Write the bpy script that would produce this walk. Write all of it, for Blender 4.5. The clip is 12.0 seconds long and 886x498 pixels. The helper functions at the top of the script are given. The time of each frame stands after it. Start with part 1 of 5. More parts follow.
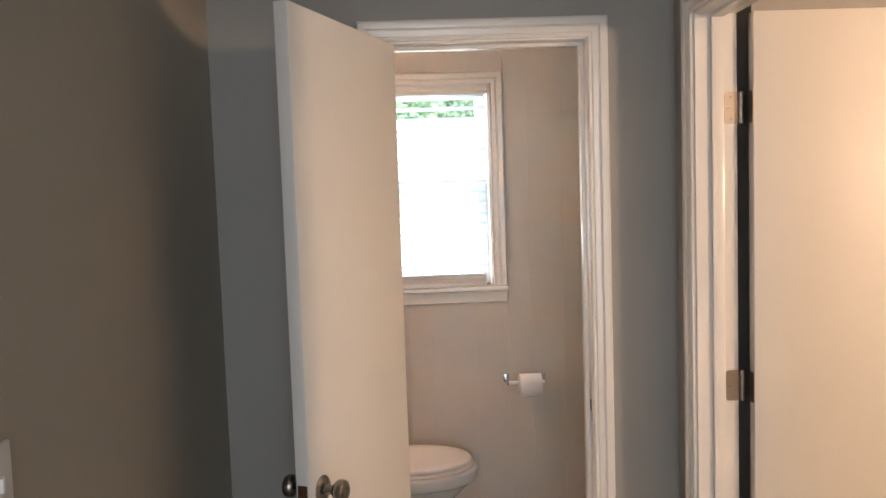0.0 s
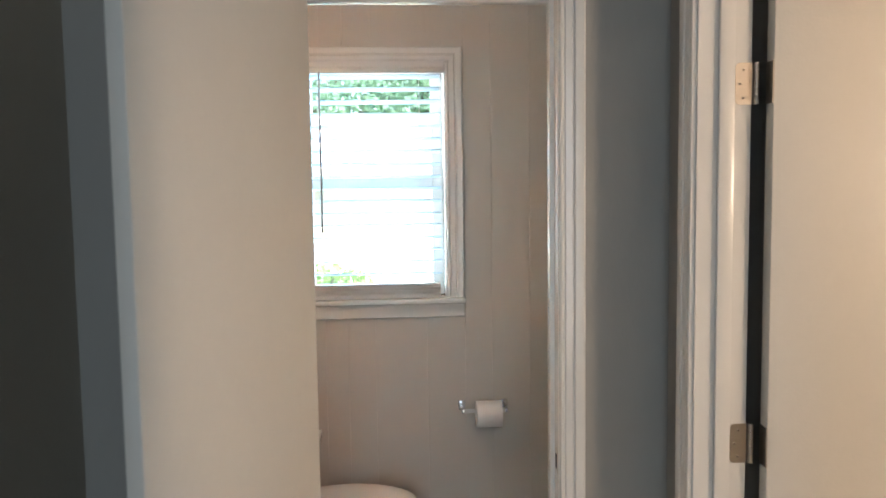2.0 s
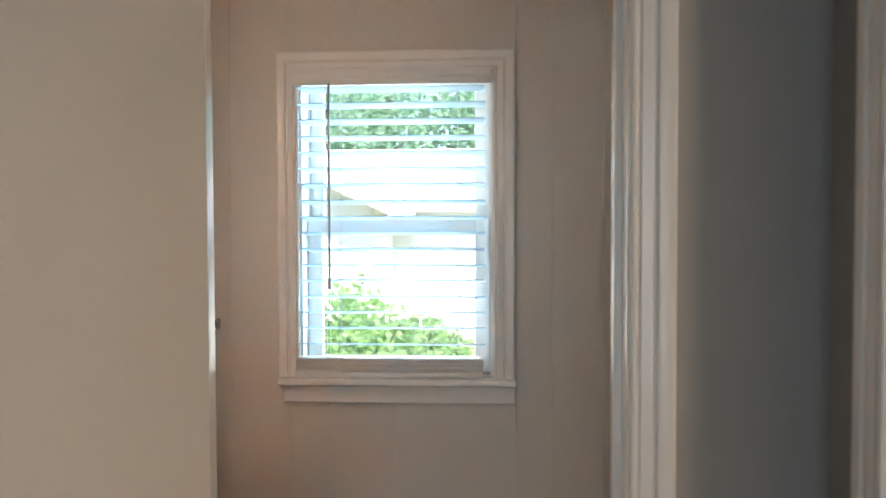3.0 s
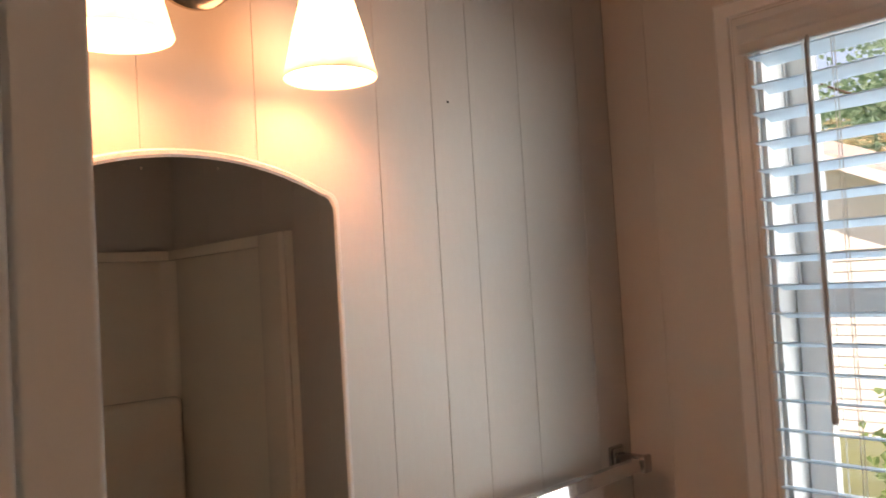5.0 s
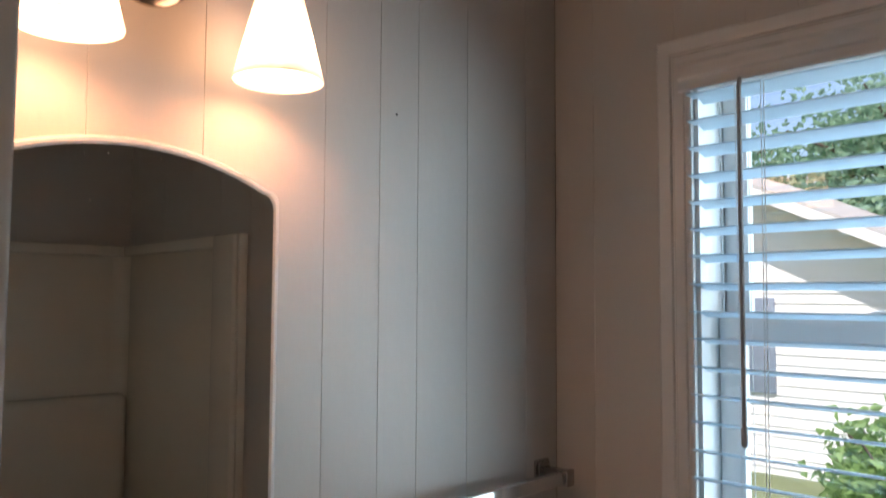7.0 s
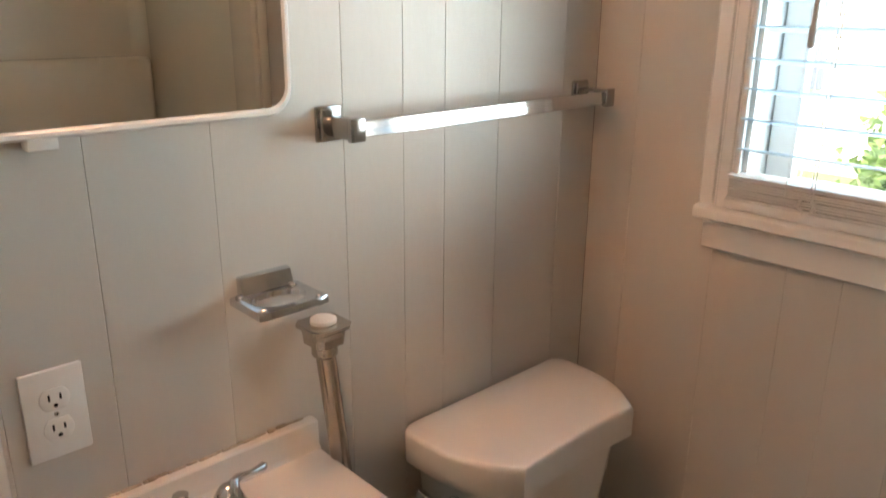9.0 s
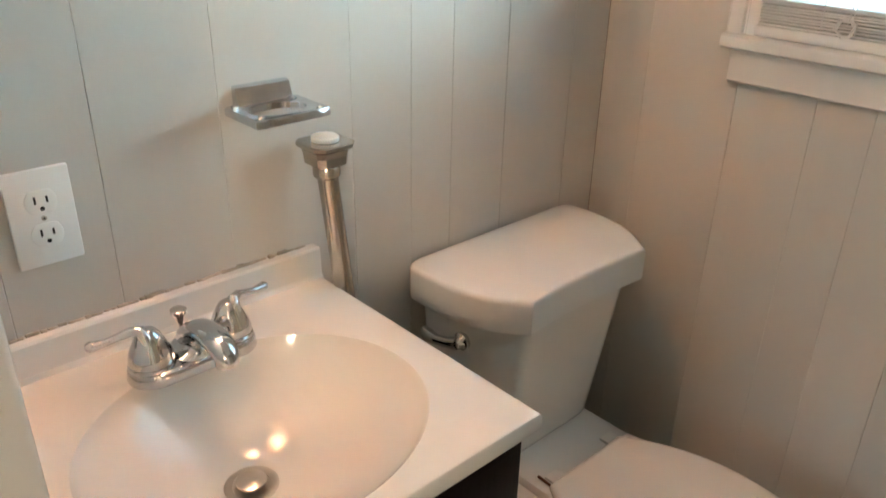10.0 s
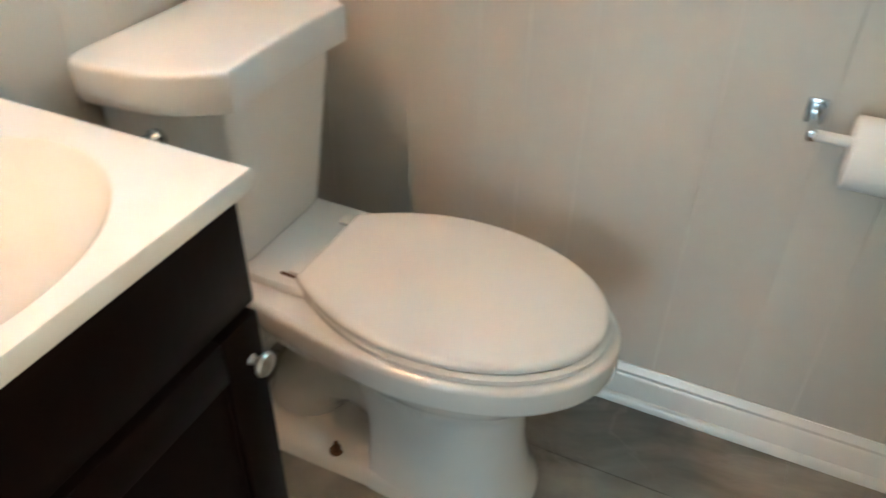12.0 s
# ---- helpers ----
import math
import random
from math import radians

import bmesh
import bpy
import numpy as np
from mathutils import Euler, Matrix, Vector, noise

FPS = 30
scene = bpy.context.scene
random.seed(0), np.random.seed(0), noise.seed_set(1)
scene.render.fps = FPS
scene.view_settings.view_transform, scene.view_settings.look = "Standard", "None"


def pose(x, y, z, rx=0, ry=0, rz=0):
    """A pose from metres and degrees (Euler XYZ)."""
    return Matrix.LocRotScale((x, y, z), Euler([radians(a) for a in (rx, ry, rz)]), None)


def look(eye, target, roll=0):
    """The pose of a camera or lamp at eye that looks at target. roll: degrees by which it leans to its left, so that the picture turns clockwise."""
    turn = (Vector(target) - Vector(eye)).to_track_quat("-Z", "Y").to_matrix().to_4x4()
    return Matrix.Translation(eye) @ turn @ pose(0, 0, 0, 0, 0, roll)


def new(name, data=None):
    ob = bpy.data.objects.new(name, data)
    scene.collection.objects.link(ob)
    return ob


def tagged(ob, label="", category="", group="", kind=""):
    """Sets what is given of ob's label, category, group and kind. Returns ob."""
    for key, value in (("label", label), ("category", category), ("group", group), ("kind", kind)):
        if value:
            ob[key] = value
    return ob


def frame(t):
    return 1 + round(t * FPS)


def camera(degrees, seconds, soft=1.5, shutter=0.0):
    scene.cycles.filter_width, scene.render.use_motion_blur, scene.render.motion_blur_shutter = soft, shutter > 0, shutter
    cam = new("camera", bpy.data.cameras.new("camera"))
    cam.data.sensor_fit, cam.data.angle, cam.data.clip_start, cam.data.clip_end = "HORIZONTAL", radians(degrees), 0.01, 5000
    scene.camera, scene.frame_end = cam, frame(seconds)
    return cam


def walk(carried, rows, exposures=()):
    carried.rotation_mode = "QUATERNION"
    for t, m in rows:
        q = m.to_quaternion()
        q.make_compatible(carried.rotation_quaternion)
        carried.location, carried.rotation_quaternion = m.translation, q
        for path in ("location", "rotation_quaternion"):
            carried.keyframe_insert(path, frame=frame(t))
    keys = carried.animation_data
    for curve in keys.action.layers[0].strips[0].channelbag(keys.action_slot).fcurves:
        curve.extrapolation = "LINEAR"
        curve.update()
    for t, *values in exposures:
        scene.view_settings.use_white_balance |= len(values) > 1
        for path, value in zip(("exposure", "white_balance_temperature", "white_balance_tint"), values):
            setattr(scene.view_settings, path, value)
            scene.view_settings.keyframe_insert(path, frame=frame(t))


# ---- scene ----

cam = camera(59.8, 12.0, soft=1.5, shutter=0.3)
PATH = [
    (0, (0.569, -3.614, 1.597), (0.627, -1.620, 1.4525), -1.9),
    (0.5, (0.572, -3.613, 1.593), (0.6875, -1.620, 1.4725), -1.6),
    (1, (0.5945, -3.590, 1.597), (0.712, -1.596, 1.481), -1.2),
    (1.5, (0.639, -3.445, 1.568), (0.758, -1.453, 1.4245), -1.1),
    (2, (0.701, -3.093, 1.593), (0.821, -1.103, 1.437), -0.8),
    (2.5, (0.8125, -2.7245, 1.589), (0.844, -0.7275, 1.4865), -0.45),
    (2.7, (0.853, -2.572, 1.604), (0.834, -0.574, 1.522), -0.35),
    (4.3, (0.948, -1.577, 1.674), (-0.079, 0.137, 1.758), -1.0),
    (4.5, (0.947, -1.497, 1.694), (-0.263, 0.093, 1.786), -1.8),
    (5, (0.9, -1.315, 1.692), (-0.564, 0.045, 1.771), -3.4),
    (5.5, (0.953, -1.322, 1.747), (-0.577, -0.046, 1.918), -2.5),
    (6, (0.97, -1.343, 1.75), (-0.487, -0.02, 2.105), -1.6),
    (6.5, (0.959, -1.333, 1.725), (-0.436, 0.062, 2.055), -0.7),
    (7, (0.964, -1.31, 1.67), (-0.44, 0.109, 1.798), 0.3),
    (7.2, (0.952, -1.307, 1.653), (-0.45, 0.119, 1.696), 0.6),
    (8.8, (0.911, -1.247, 1.505), (-0.491, 0.072, 0.96), 0.1),
    (9, (0.906, -1.244, 1.491), (-0.487, 0.053, 0.876), 0.4),
    (9.5, (0.89, -1.237, 1.431), (-0.462, 0.021, 0.663), 1.1),
    (10, (0.887, -1.236, 1.376), (-0.432, -0.011, 0.504), 1.2),
    (10.5, (0.887, -1.235, 1.325), (-0.374, -0.042, 0.331), 0.8),
    (11, (0.893, -1.238, 1.273), (-0.289, -0.083, 0.147), 0.3),
    (11.5, (0.883, -1.228, 1.236), (-0.137, 0.003, 0.033), 0.4),
    (12, (0.887, -1.182, 1.219), (0.224, 0.277, 0.021), 1.1),
]
EXPOSURES = [(0, 2.73, 7000, 18), (0.6, 2.7, 6500, 12), (2.0, 2.42, 6250, 9), (2.7, 2.25, 6200, 8), (4.2, 0.92, 7800, 27), (5.0, 0.9, 8300, 30), (5.5, 0.97, 7800, 27), (6.5, 0.78, 6900, 21), (7.2, 0.65, 6300, 16), (8.8, 1.95, 7400, 17), (9.6, 2.38, 6900, 10), (10.3, 2.78, 5900, -1), (11.2, 2.98, 5550, -6), (12, 3.36, 5750, -5)]
walk(cam, [(t, look(eye, target, roll)) for t, eye, target, roll in PATH], EXPOSURES)

# ---------------------------------------------------------------- light
SUN_ELEV, SUN_ROT = 52, 150
world = bpy.data.worlds.new("sky")
scene.world = world
world.use_nodes = True
wn = world.node_tree.nodes
sky = wn.new("ShaderNodeTexSky")
sky.sky_type, sky.sun_disc = "NISHITA", False
sky.sun_elevation, sky.sun_rotation = radians(SUN_ELEV), radians(SUN_ROT)
world.node_tree.links.new(sky.outputs[0], wn["Background"].inputs[0])
wn["Background"].inputs[1].default_value = 0.15


def lamp(name, kind, m, energy, color, **kw):
    data = bpy.data.lights.new(name, kind)
    data.energy, data.color = energy, color
    for k, v in kw.items():
        if k == "size":
            data.size = v
        elif k == "size_y":
            data.shape, data.size_y = "RECTANGLE", v
        elif k == "angle":
            data.angle = radians(v)
        elif k == "radius":
            data.shadow_soft_size = v
    ob = new(name, data)
    ob.matrix_world = m
    return ob


SUN_DIR = Vector((math.sin(radians(SUN_ROT)) * math.cos(radians(SUN_ELEV)),
                  math.cos(radians(SUN_ROT)) * math.cos(radians(SUN_ELEV)), math.sin(radians(SUN_ELEV))))
lamp("sun", "SUN", look(SUN_DIR * 20, (0, 0, 0)), 5.0, (1.0, 0.95, 0.87), angle=0.6)
# unseen added lamp for the bright sky and sunlit yard beside the bathroom window
lamp("side_sky_fill", "AREA", look((2.75, 1.75, 1.3), (0.2, -0.3, 1.6)), 150, (0.66, 0.90, 1.0), size=2.8, size_y=3.3)
# extra lamp added for light the sunlit white house throws back opposite
lamp("house_bounce_fill", "AREA", look((-2.1, 1.9, 1.7), (1.7, -0.75, 1.35)), 66, (0.95, 0.96, 0.90), size=1.3, size_y=1.8)
# area lamp added above the view to boost the open sky over the houses
lamp("high_sky_fill", "AREA", look((0.6, 3.3, 5.3), (0.62, -0.6, 0.9)), 85, (0.76, 0.91, 1.0), size=4.0, size_y=2.0)
# daylight from the rooms at the start of the hall, and the lamp burning in the side room
lamp("hall_daylight", "AREA", look((0.65, -5.85, 1.4), (0.65, 0, 1.2)), 5.8, (0.80, 0.91, 1.0), size=1.25, size_y=2.2)
lamp("side_room_lamp", "POINT", Matrix.Translation((3.1, -3.1, 1.98)), 17.0, (1.0, 0.72, 0.50), radius=0.12)


# ---------------------------------------------------------------- materials
def mat(name, color, rough=0.5, metal=0.0, vary=0.06, scale=8.0, bump=0.0, bscale=60.0, fine=0.03, spec=0.5, coat=0.0, detail=None, rvary=0.08, stretch=(1, 1, 1), per_object=0.0):
    m = bpy.data.materials.new(name)
    m.use_nodes = True
    nt = m.node_tree
    n, l = nt.nodes, nt.links
    b = n["Principled BSDF"]
    b.inputs["Roughness"].default_value, b.inputs["Metallic"].default_value = rough, metal
    b.inputs["Specular IOR Level"].default_value = spec
    b.inputs["Coat Weight"].default_value = coat
    tc = n.new("ShaderNodeTexCoord")
    mp = n.new("ShaderNodeMapping")
    mp.inputs["Scale"].default_value = stretch
    l.new(tc.outputs["Object"], mp.inputs[0])
    big, small = n.new("ShaderNodeTexNoise"), n.new("ShaderNodeTexNoise")
    big.inputs["Scale"].default_value, small.inputs["Scale"].default_value = scale, scale * 14
    big.inputs["Detail"].default_value, small.inputs["Detail"].default_value = 4, 3
    for t in (big, small):
        l.new(mp.outputs[0], t.inputs["Vector"])
    add = n.new("ShaderNodeMath")
    add.operation = "MULTIPLY_ADD"
    l.new(big.outputs["Fac"], add.inputs[0])
    add.inputs[1].default_value = 2 * vary
    s2 = n.new("ShaderNodeMath")
    s2.operation = "MULTIPLY_ADD"
    l.new(small.outputs["Fac"], s2.inputs[0])
    s2.inputs[1].default_value, s2.inputs[2].default_value = 2 * fine, 1 - vary - fine
    l.new(s2.outputs[0], add.inputs[2])
    fac = add.outputs[0]
    if per_object:
        oi = n.new("ShaderNodeObjectInfo")
        po = n.new("ShaderNodeMath")
        po.operation = "MULTIPLY_ADD"
        l.new(oi.outputs["Random"], po.inputs[0])
        po.inputs[1].default_value = per_object
        l.new(fac, po.inputs[2])
        fac = po.outputs[0]
    mul = n.new("ShaderNodeVectorMath")
    mul.operation = "SCALE"
    mul.inputs[0].default_value = color
    l.new(fac, mul.inputs["Scale"])
    l.new(mul.outputs[0], b.inputs["Base Color"])
    rr = n.new("ShaderNodeMath")
    rr.operation = "MULTIPLY_ADD"
    l.new(big.outputs["Fac"], rr.inputs[0])
    rr.inputs[1].default_value, rr.inputs[2].default_value = 2 * rvary, max(0.0, rough - rvary)
    l.new(rr.outputs[0], b.inputs["Roughness"])
    if bump:
        t = n.new("ShaderNodeTexNoise")
        t.inputs["Scale"].default_value, t.inputs["Detail"].default_value = bscale, 3
        l.new(mp.outputs[0], t.inputs["Vector"])
        bp = n.new("ShaderNodeBump")
        bp.inputs["Strength"].default_value, bp.inputs["Distance"].default_value = bump, 0.002
        l.new(t.outputs["Fac"], bp.inputs["Height"])
        l.new(bp.outputs[0], b.inputs["Normal"])
    return m


WALL = mat("greige_wall_paint", (0.585, 0.555, 0.508), 0.40, vary=0.03, scale=3, bump=0.10, bscale=90, fine=0.01, stretch=(1, 1, 0.35))
HALLWALL = mat("grey_hall_paint", (0.335, 0.329, 0.309), 0.5, vary=0.03, scale=3, bump=0.25, bscale=90, fine=0.02, stretch=(1, 1, 0.35))
# warmer, paler version of the hall colour for the left wall
HALLLEFT = mat("warm_hall_tone", (0.40, 0.365, 0.305), 0.5, vary=0.04, scale=3, bump=0.25, bscale=90, fine=0.02, stretch=(1, 1, 0.35))
GROOVE = mat("groove_paint", (0.22, 0.175, 0.13), 0.7, vary=0.1)
TRIM = mat("white_trim_paint", (0.78, 0.77, 0.74), 0.2, vary=0.03, scale=5, bump=0.06, bscale=120, fine=0.015, rvary=0.03, stretch=(1, 1, 0.15))
DOORPAINT = mat("white_door_paint", (0.76, 0.75, 0.72), 0.42, vary=0.03, scale=4, bump=0.2, bscale=150, fine=0.015)
CEIL = mat("white_ceiling_paint", (0.86, 0.85, 0.83), 0.8, vary=0.03, scale=5, bump=0.3, bscale=70)
PORCELAIN = mat("white_porcelain", (0.8, 0.79, 0.76), 0.12, vary=0.01, scale=3, fine=0.005, rvary=0.03, coat=0.3)
SEATMAT = mat("white_seat_enamel", (0.8, 0.78, 0.74), 0.2, vary=0.01, scale=3, fine=0.005, rvary=0.04)
MARBLE = mat("cultured_marble", (0.75, 0.73, 0.69), 0.12, vary=0.02, scale=6, fine=0.006, rvary=0.02, coat=0.06)
ESPRESSO = mat("espresso_wood", (0.0058, 0.0031, 0.0027), 0.36, spec=0.05, vary=0.25, scale=6, fine=0.12, stretch=(1, 1, 0.15), bump=0.15, bscale=80)
CHROME = mat("chrome", (0.62, 0.63, 0.64), 0.07, metal=1, vary=0.02, fine=0.01, rvary=0.03)
OLDCHROME = mat("worn_chrome", (0.50, 0.455, 0.40), 0.22, metal=1, vary=0.15, scale=30, fine=0.1, rvary=0.1)
DRAIN = mat("dull_drain_metal", (0.55, 0.52, 0.48), 0.34, metal=1, vary=0.12, scale=50, fine=0.08)
SOAPCHROME = mat("spotted_chrome", (0.66, 0.68, 0.72), 0.09, metal=1, vary=0.15, scale=60, fine=0.12, rvary=0.08)
POSTCHROME = mat("dulled_chrome", (0.40, 0.39, 0.38), 0.17, metal=1, vary=0.12, scale=60, fine=0.08, rvary=0.06)
NICKEL = mat("brushed_nickel", (0.54, 0.47, 0.40), 0.20, metal=1, vary=0.05, fine=0.03, rvary=0.06)
HINGENICKEL = mat("satin_nickel_hinge", (0.55, 0.50, 0.44), 0.3, metal=1, vary=0.06, fine=0.04)
KNOBMETAL = mat("dark_satin_nickel", (0.30, 0.275, 0.25), 0.26, metal=1, vary=0.08, fine=0.04)
BRONZE = mat("tarnished_brass", (0.17, 0.088, 0.032), 0.42, metal=0.7, vary=0.25, scale=40, fine=0.15)
OLDBRASS = mat("old_brass", (0.14, 0.07, 0.035), 0.42, metal=0.7, vary=0.25, scale=40, fine=0.15)
PLASTIC = mat("white_plastic", (0.82, 0.82, 0.80), 0.3, vary=0.01, fine=0.01)
BLIND = mat("white_blind_vinyl", (0.73, 0.73, 0.72), 0.4, vary=0.02, fine=0.01)
DARK = mat("dark_slot", (0.01, 0.01, 0.01), 0.8)
PAPER = mat("toilet_paper", (0.86, 0.85, 0.84), 0.95, vary=0.02, scale=20, bump=0.4, bscale=300)
FIBREGLASS = mat("white_fibreglass", (0.84, 0.79, 0.68), 0.16, vary=0.02, fine=0.01)
FLOORMAT = mat("grey_slate_vinyl", (0.225, 0.221, 0.210), 0.36, vary=0.30, scale=2.5, fine=0.06, bump=0.08, bscale=40, per_object=0.10)
LIGHTPULL = mat("grey_wand", (0.42, 0.40, 0.38), 0.5)
GROUT = mat("pale_grout", (0.36, 0.33, 0.29), 0.8, vary=0.15, scale=20)
CAULK = mat("stained_caulk", (0.42, 0.37, 0.30), 0.8, vary=0.5, scale=60, fine=0.25)
GRASS = mat("lawn", (0.15, 0.18, 0.085), 0.9, vary=0.3, scale=3, fine=0.3, bump=0.6, bscale=40)
SIDING = mat("white_siding", (0.76, 0.75, 0.72), 0.6, vary=0.04, fine=0.03)
SHINGLE = mat("grey_shingle", (0.40, 0.38, 0.36), 0.9, vary=0.2, scale=10, fine=0.2)
BARK = mat("bark", (0.10, 0.075, 0.055), 0.95, vary=0.3, scale=20, bump=0.6)
LEAF = mat("leaf", (0.22, 0.34, 0.12), 0.6, vary=0.3, scale=2, fine=0.2)


def translucent(m, k, color=(0.16, 0.30, 0.05, 1)):
    """Lets part of the light through a thin leaf or slat."""
    nt = m.node_tree
    b, out = nt.nodes["Principled BSDF"], nt.nodes["Material Output"]
    tr, mx = nt.nodes.new("ShaderNodeBsdfTranslucent"), nt.nodes.new("ShaderNodeMixShader")
    tr.inputs[0].default_value = color
    mx.inputs[0].default_value = k
    nt.links.new(b.outputs[0], mx.inputs[1])
    nt.links.new(tr.outputs[0], mx.inputs[2])
    nt.links.new(mx.outputs[0], out.inputs[0])


translucent(LEAF, 0.5, (0.40, 0.58, 0.24, 1))
# haze over the far trees is mixed into this paler, bluer leaf colour
TREELEAF = mat("hazed_tree_leaf", (0.22, 0.35, 0.23), 0.6, vary=0.3, scale=2, fine=0.2)
translucent(TREELEAF, 0.5, (0.38, 0.58, 0.38, 1))
# white slats with the blue sky light on them put into the colour
SLAT = mat("sky_tinted_slat_vinyl", (0.72, 0.80, 0.87), 0.4, vary=0.02, fine=0.01)
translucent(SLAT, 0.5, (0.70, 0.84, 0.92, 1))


def chipped(m, paint, low, high, scale=90.0):
    """Crumbs of old paint left on metal."""
    n, l = m.node_tree.nodes, m.node_tree.links
    b = n["Principled BSDF"]
    base = b.inputs["Base Color"].links[0].from_socket
    geo, t, ramp, mx, inv = (n.new(k) for k in ("ShaderNodeNewGeometry", "ShaderNodeTexNoise", "ShaderNodeValToRGB", "ShaderNodeMix", "ShaderNodeMath"))
    mp = n.new("ShaderNodeMapping")
    mp.inputs["Scale"].default_value = (1, 1.5, 0.5)
    l.new(geo.outputs["Position"], mp.inputs[0])
    l.new(mp.outputs[0], t.inputs["Vector"])
    t.inputs["Scale"].default_value, t.inputs["Detail"].default_value = scale, 5
    ramp.color_ramp.elements[0].position, ramp.color_ramp.elements[1].position = low, high
    l.new(t.outputs["Fac"], ramp.inputs[0])
    mx.data_type = "RGBA"
    l.new(ramp.outputs[0], mx.inputs[0])
    l.new(base, mx.inputs[6])
    mx.inputs[7].default_value = (*paint, 1)
    l.new(mx.outputs[2], b.inputs["Base Color"])
    inv.operation = "MULTIPLY_ADD"
    inv.inputs[1].default_value, inv.inputs[2].default_value = -0.7, 0.7
    l.new(ramp.outputs[0], inv.inputs[0])
    l.new(inv.outputs[0], b.inputs["Metallic"])


def slate(m):
    """Cloudy brown and grey drifts with thin pale veins, as on printed slate vinyl."""
    n, l = m.node_tree.nodes, m.node_tree.links
    b = n["Principled BSDF"]
    base = b.inputs["Base Color"].links[0].from_socket
    geo, mp = n.new("ShaderNodeNewGeometry"), n.new("ShaderNodeMapping")
    mp.inputs["Rotation"].default_value, mp.inputs["Scale"].default_value = (0, 0, radians(20)), (1.0, 1.5, 1.0)
    l.new(geo.outputs["Position"], mp.inputs[0])
    warp, cloud, vein = n.new("ShaderNodeTexNoise"), n.new("ShaderNodeTexNoise"), n.new("ShaderNodeTexNoise")
    for t, sc, dist in ((warp, 2.0, 0.0), (cloud, 3.0, 0.9), (vein, 2.3, 1.6)):
        t.inputs["Scale"].default_value, t.inputs["Detail"].default_value, t.inputs["Distortion"].default_value = sc, 6, dist
        l.new(mp.outputs[0], t.inputs["Vector"])
    tint = n.new("ShaderNodeValToRGB")
    tint.color_ramp.elements[0].position, tint.color_ramp.elements[0].color = 0.34, (0.50, 0.49, 0.48, 1)
    tint.color_ramp.elements[1].position, tint.color_ramp.elements[1].color = 0.66, (1.60, 1.52, 1.40, 1)
    l.new(cloud.outputs["Fac"], tint.inputs[0])
    line = n.new("ShaderNodeValToRGB")
    for p, v in ((0.485, 0.0), (0.5, 0.35), (0.515, 0.0)):
        line.color_ramp.elements.new(p).color = (v, v, v, 1)
    line.color_ramp.elements[0].color = line.color_ramp.elements[-1].color = (0, 0, 0, 1)
    l.new(vein.outputs["Fac"], line.inputs[0])
    mul = n.new("ShaderNodeMix")
    mul.data_type, mul.blend_type = "RGBA", "MULTIPLY"
    mul.inputs[0].default_value = 1.0
    l.new(base, mul.inputs[6])
    l.new(tint.outputs[0], mul.inputs[7])
    mx = n.new("ShaderNodeMix")
    mx.data_type = "RGBA"
    l.new(line.outputs[0], mx.inputs[0])
    l.new(mul.outputs[2], mx.inputs[6])
    mx.inputs[7].default_value = (0.33, 0.31, 0.28, 1)
    l.new(mx.outputs[2], b.inputs["Base Color"])


slate(FLOORMAT)
chipped(BRONZE, (0.55, 0.53, 0.48), 0.68, 0.71)
PAINTEDSCREW = mat("painted_screw", (0.55, 0.54, 0.50), 0.5, vary=0.2, scale=200, fine=0.2)


def glass(name):
    m = bpy.data.materials.new(name)
    m.use_nodes = True
    b = m.node_tree.nodes["Principled BSDF"]
    b.inputs["Transmission Weight"].default_value, b.inputs["Roughness"].default_value, b.inputs["IOR"].default_value = 1.0, 0.0, 1.45
    return m


GLASS = glass("window_glass")
MIRROR = mat("mirror_silver", (0.90, 0.91, 0.89), 0.0, metal=1, vary=0.0, fine=0.0, rvary=0.0)


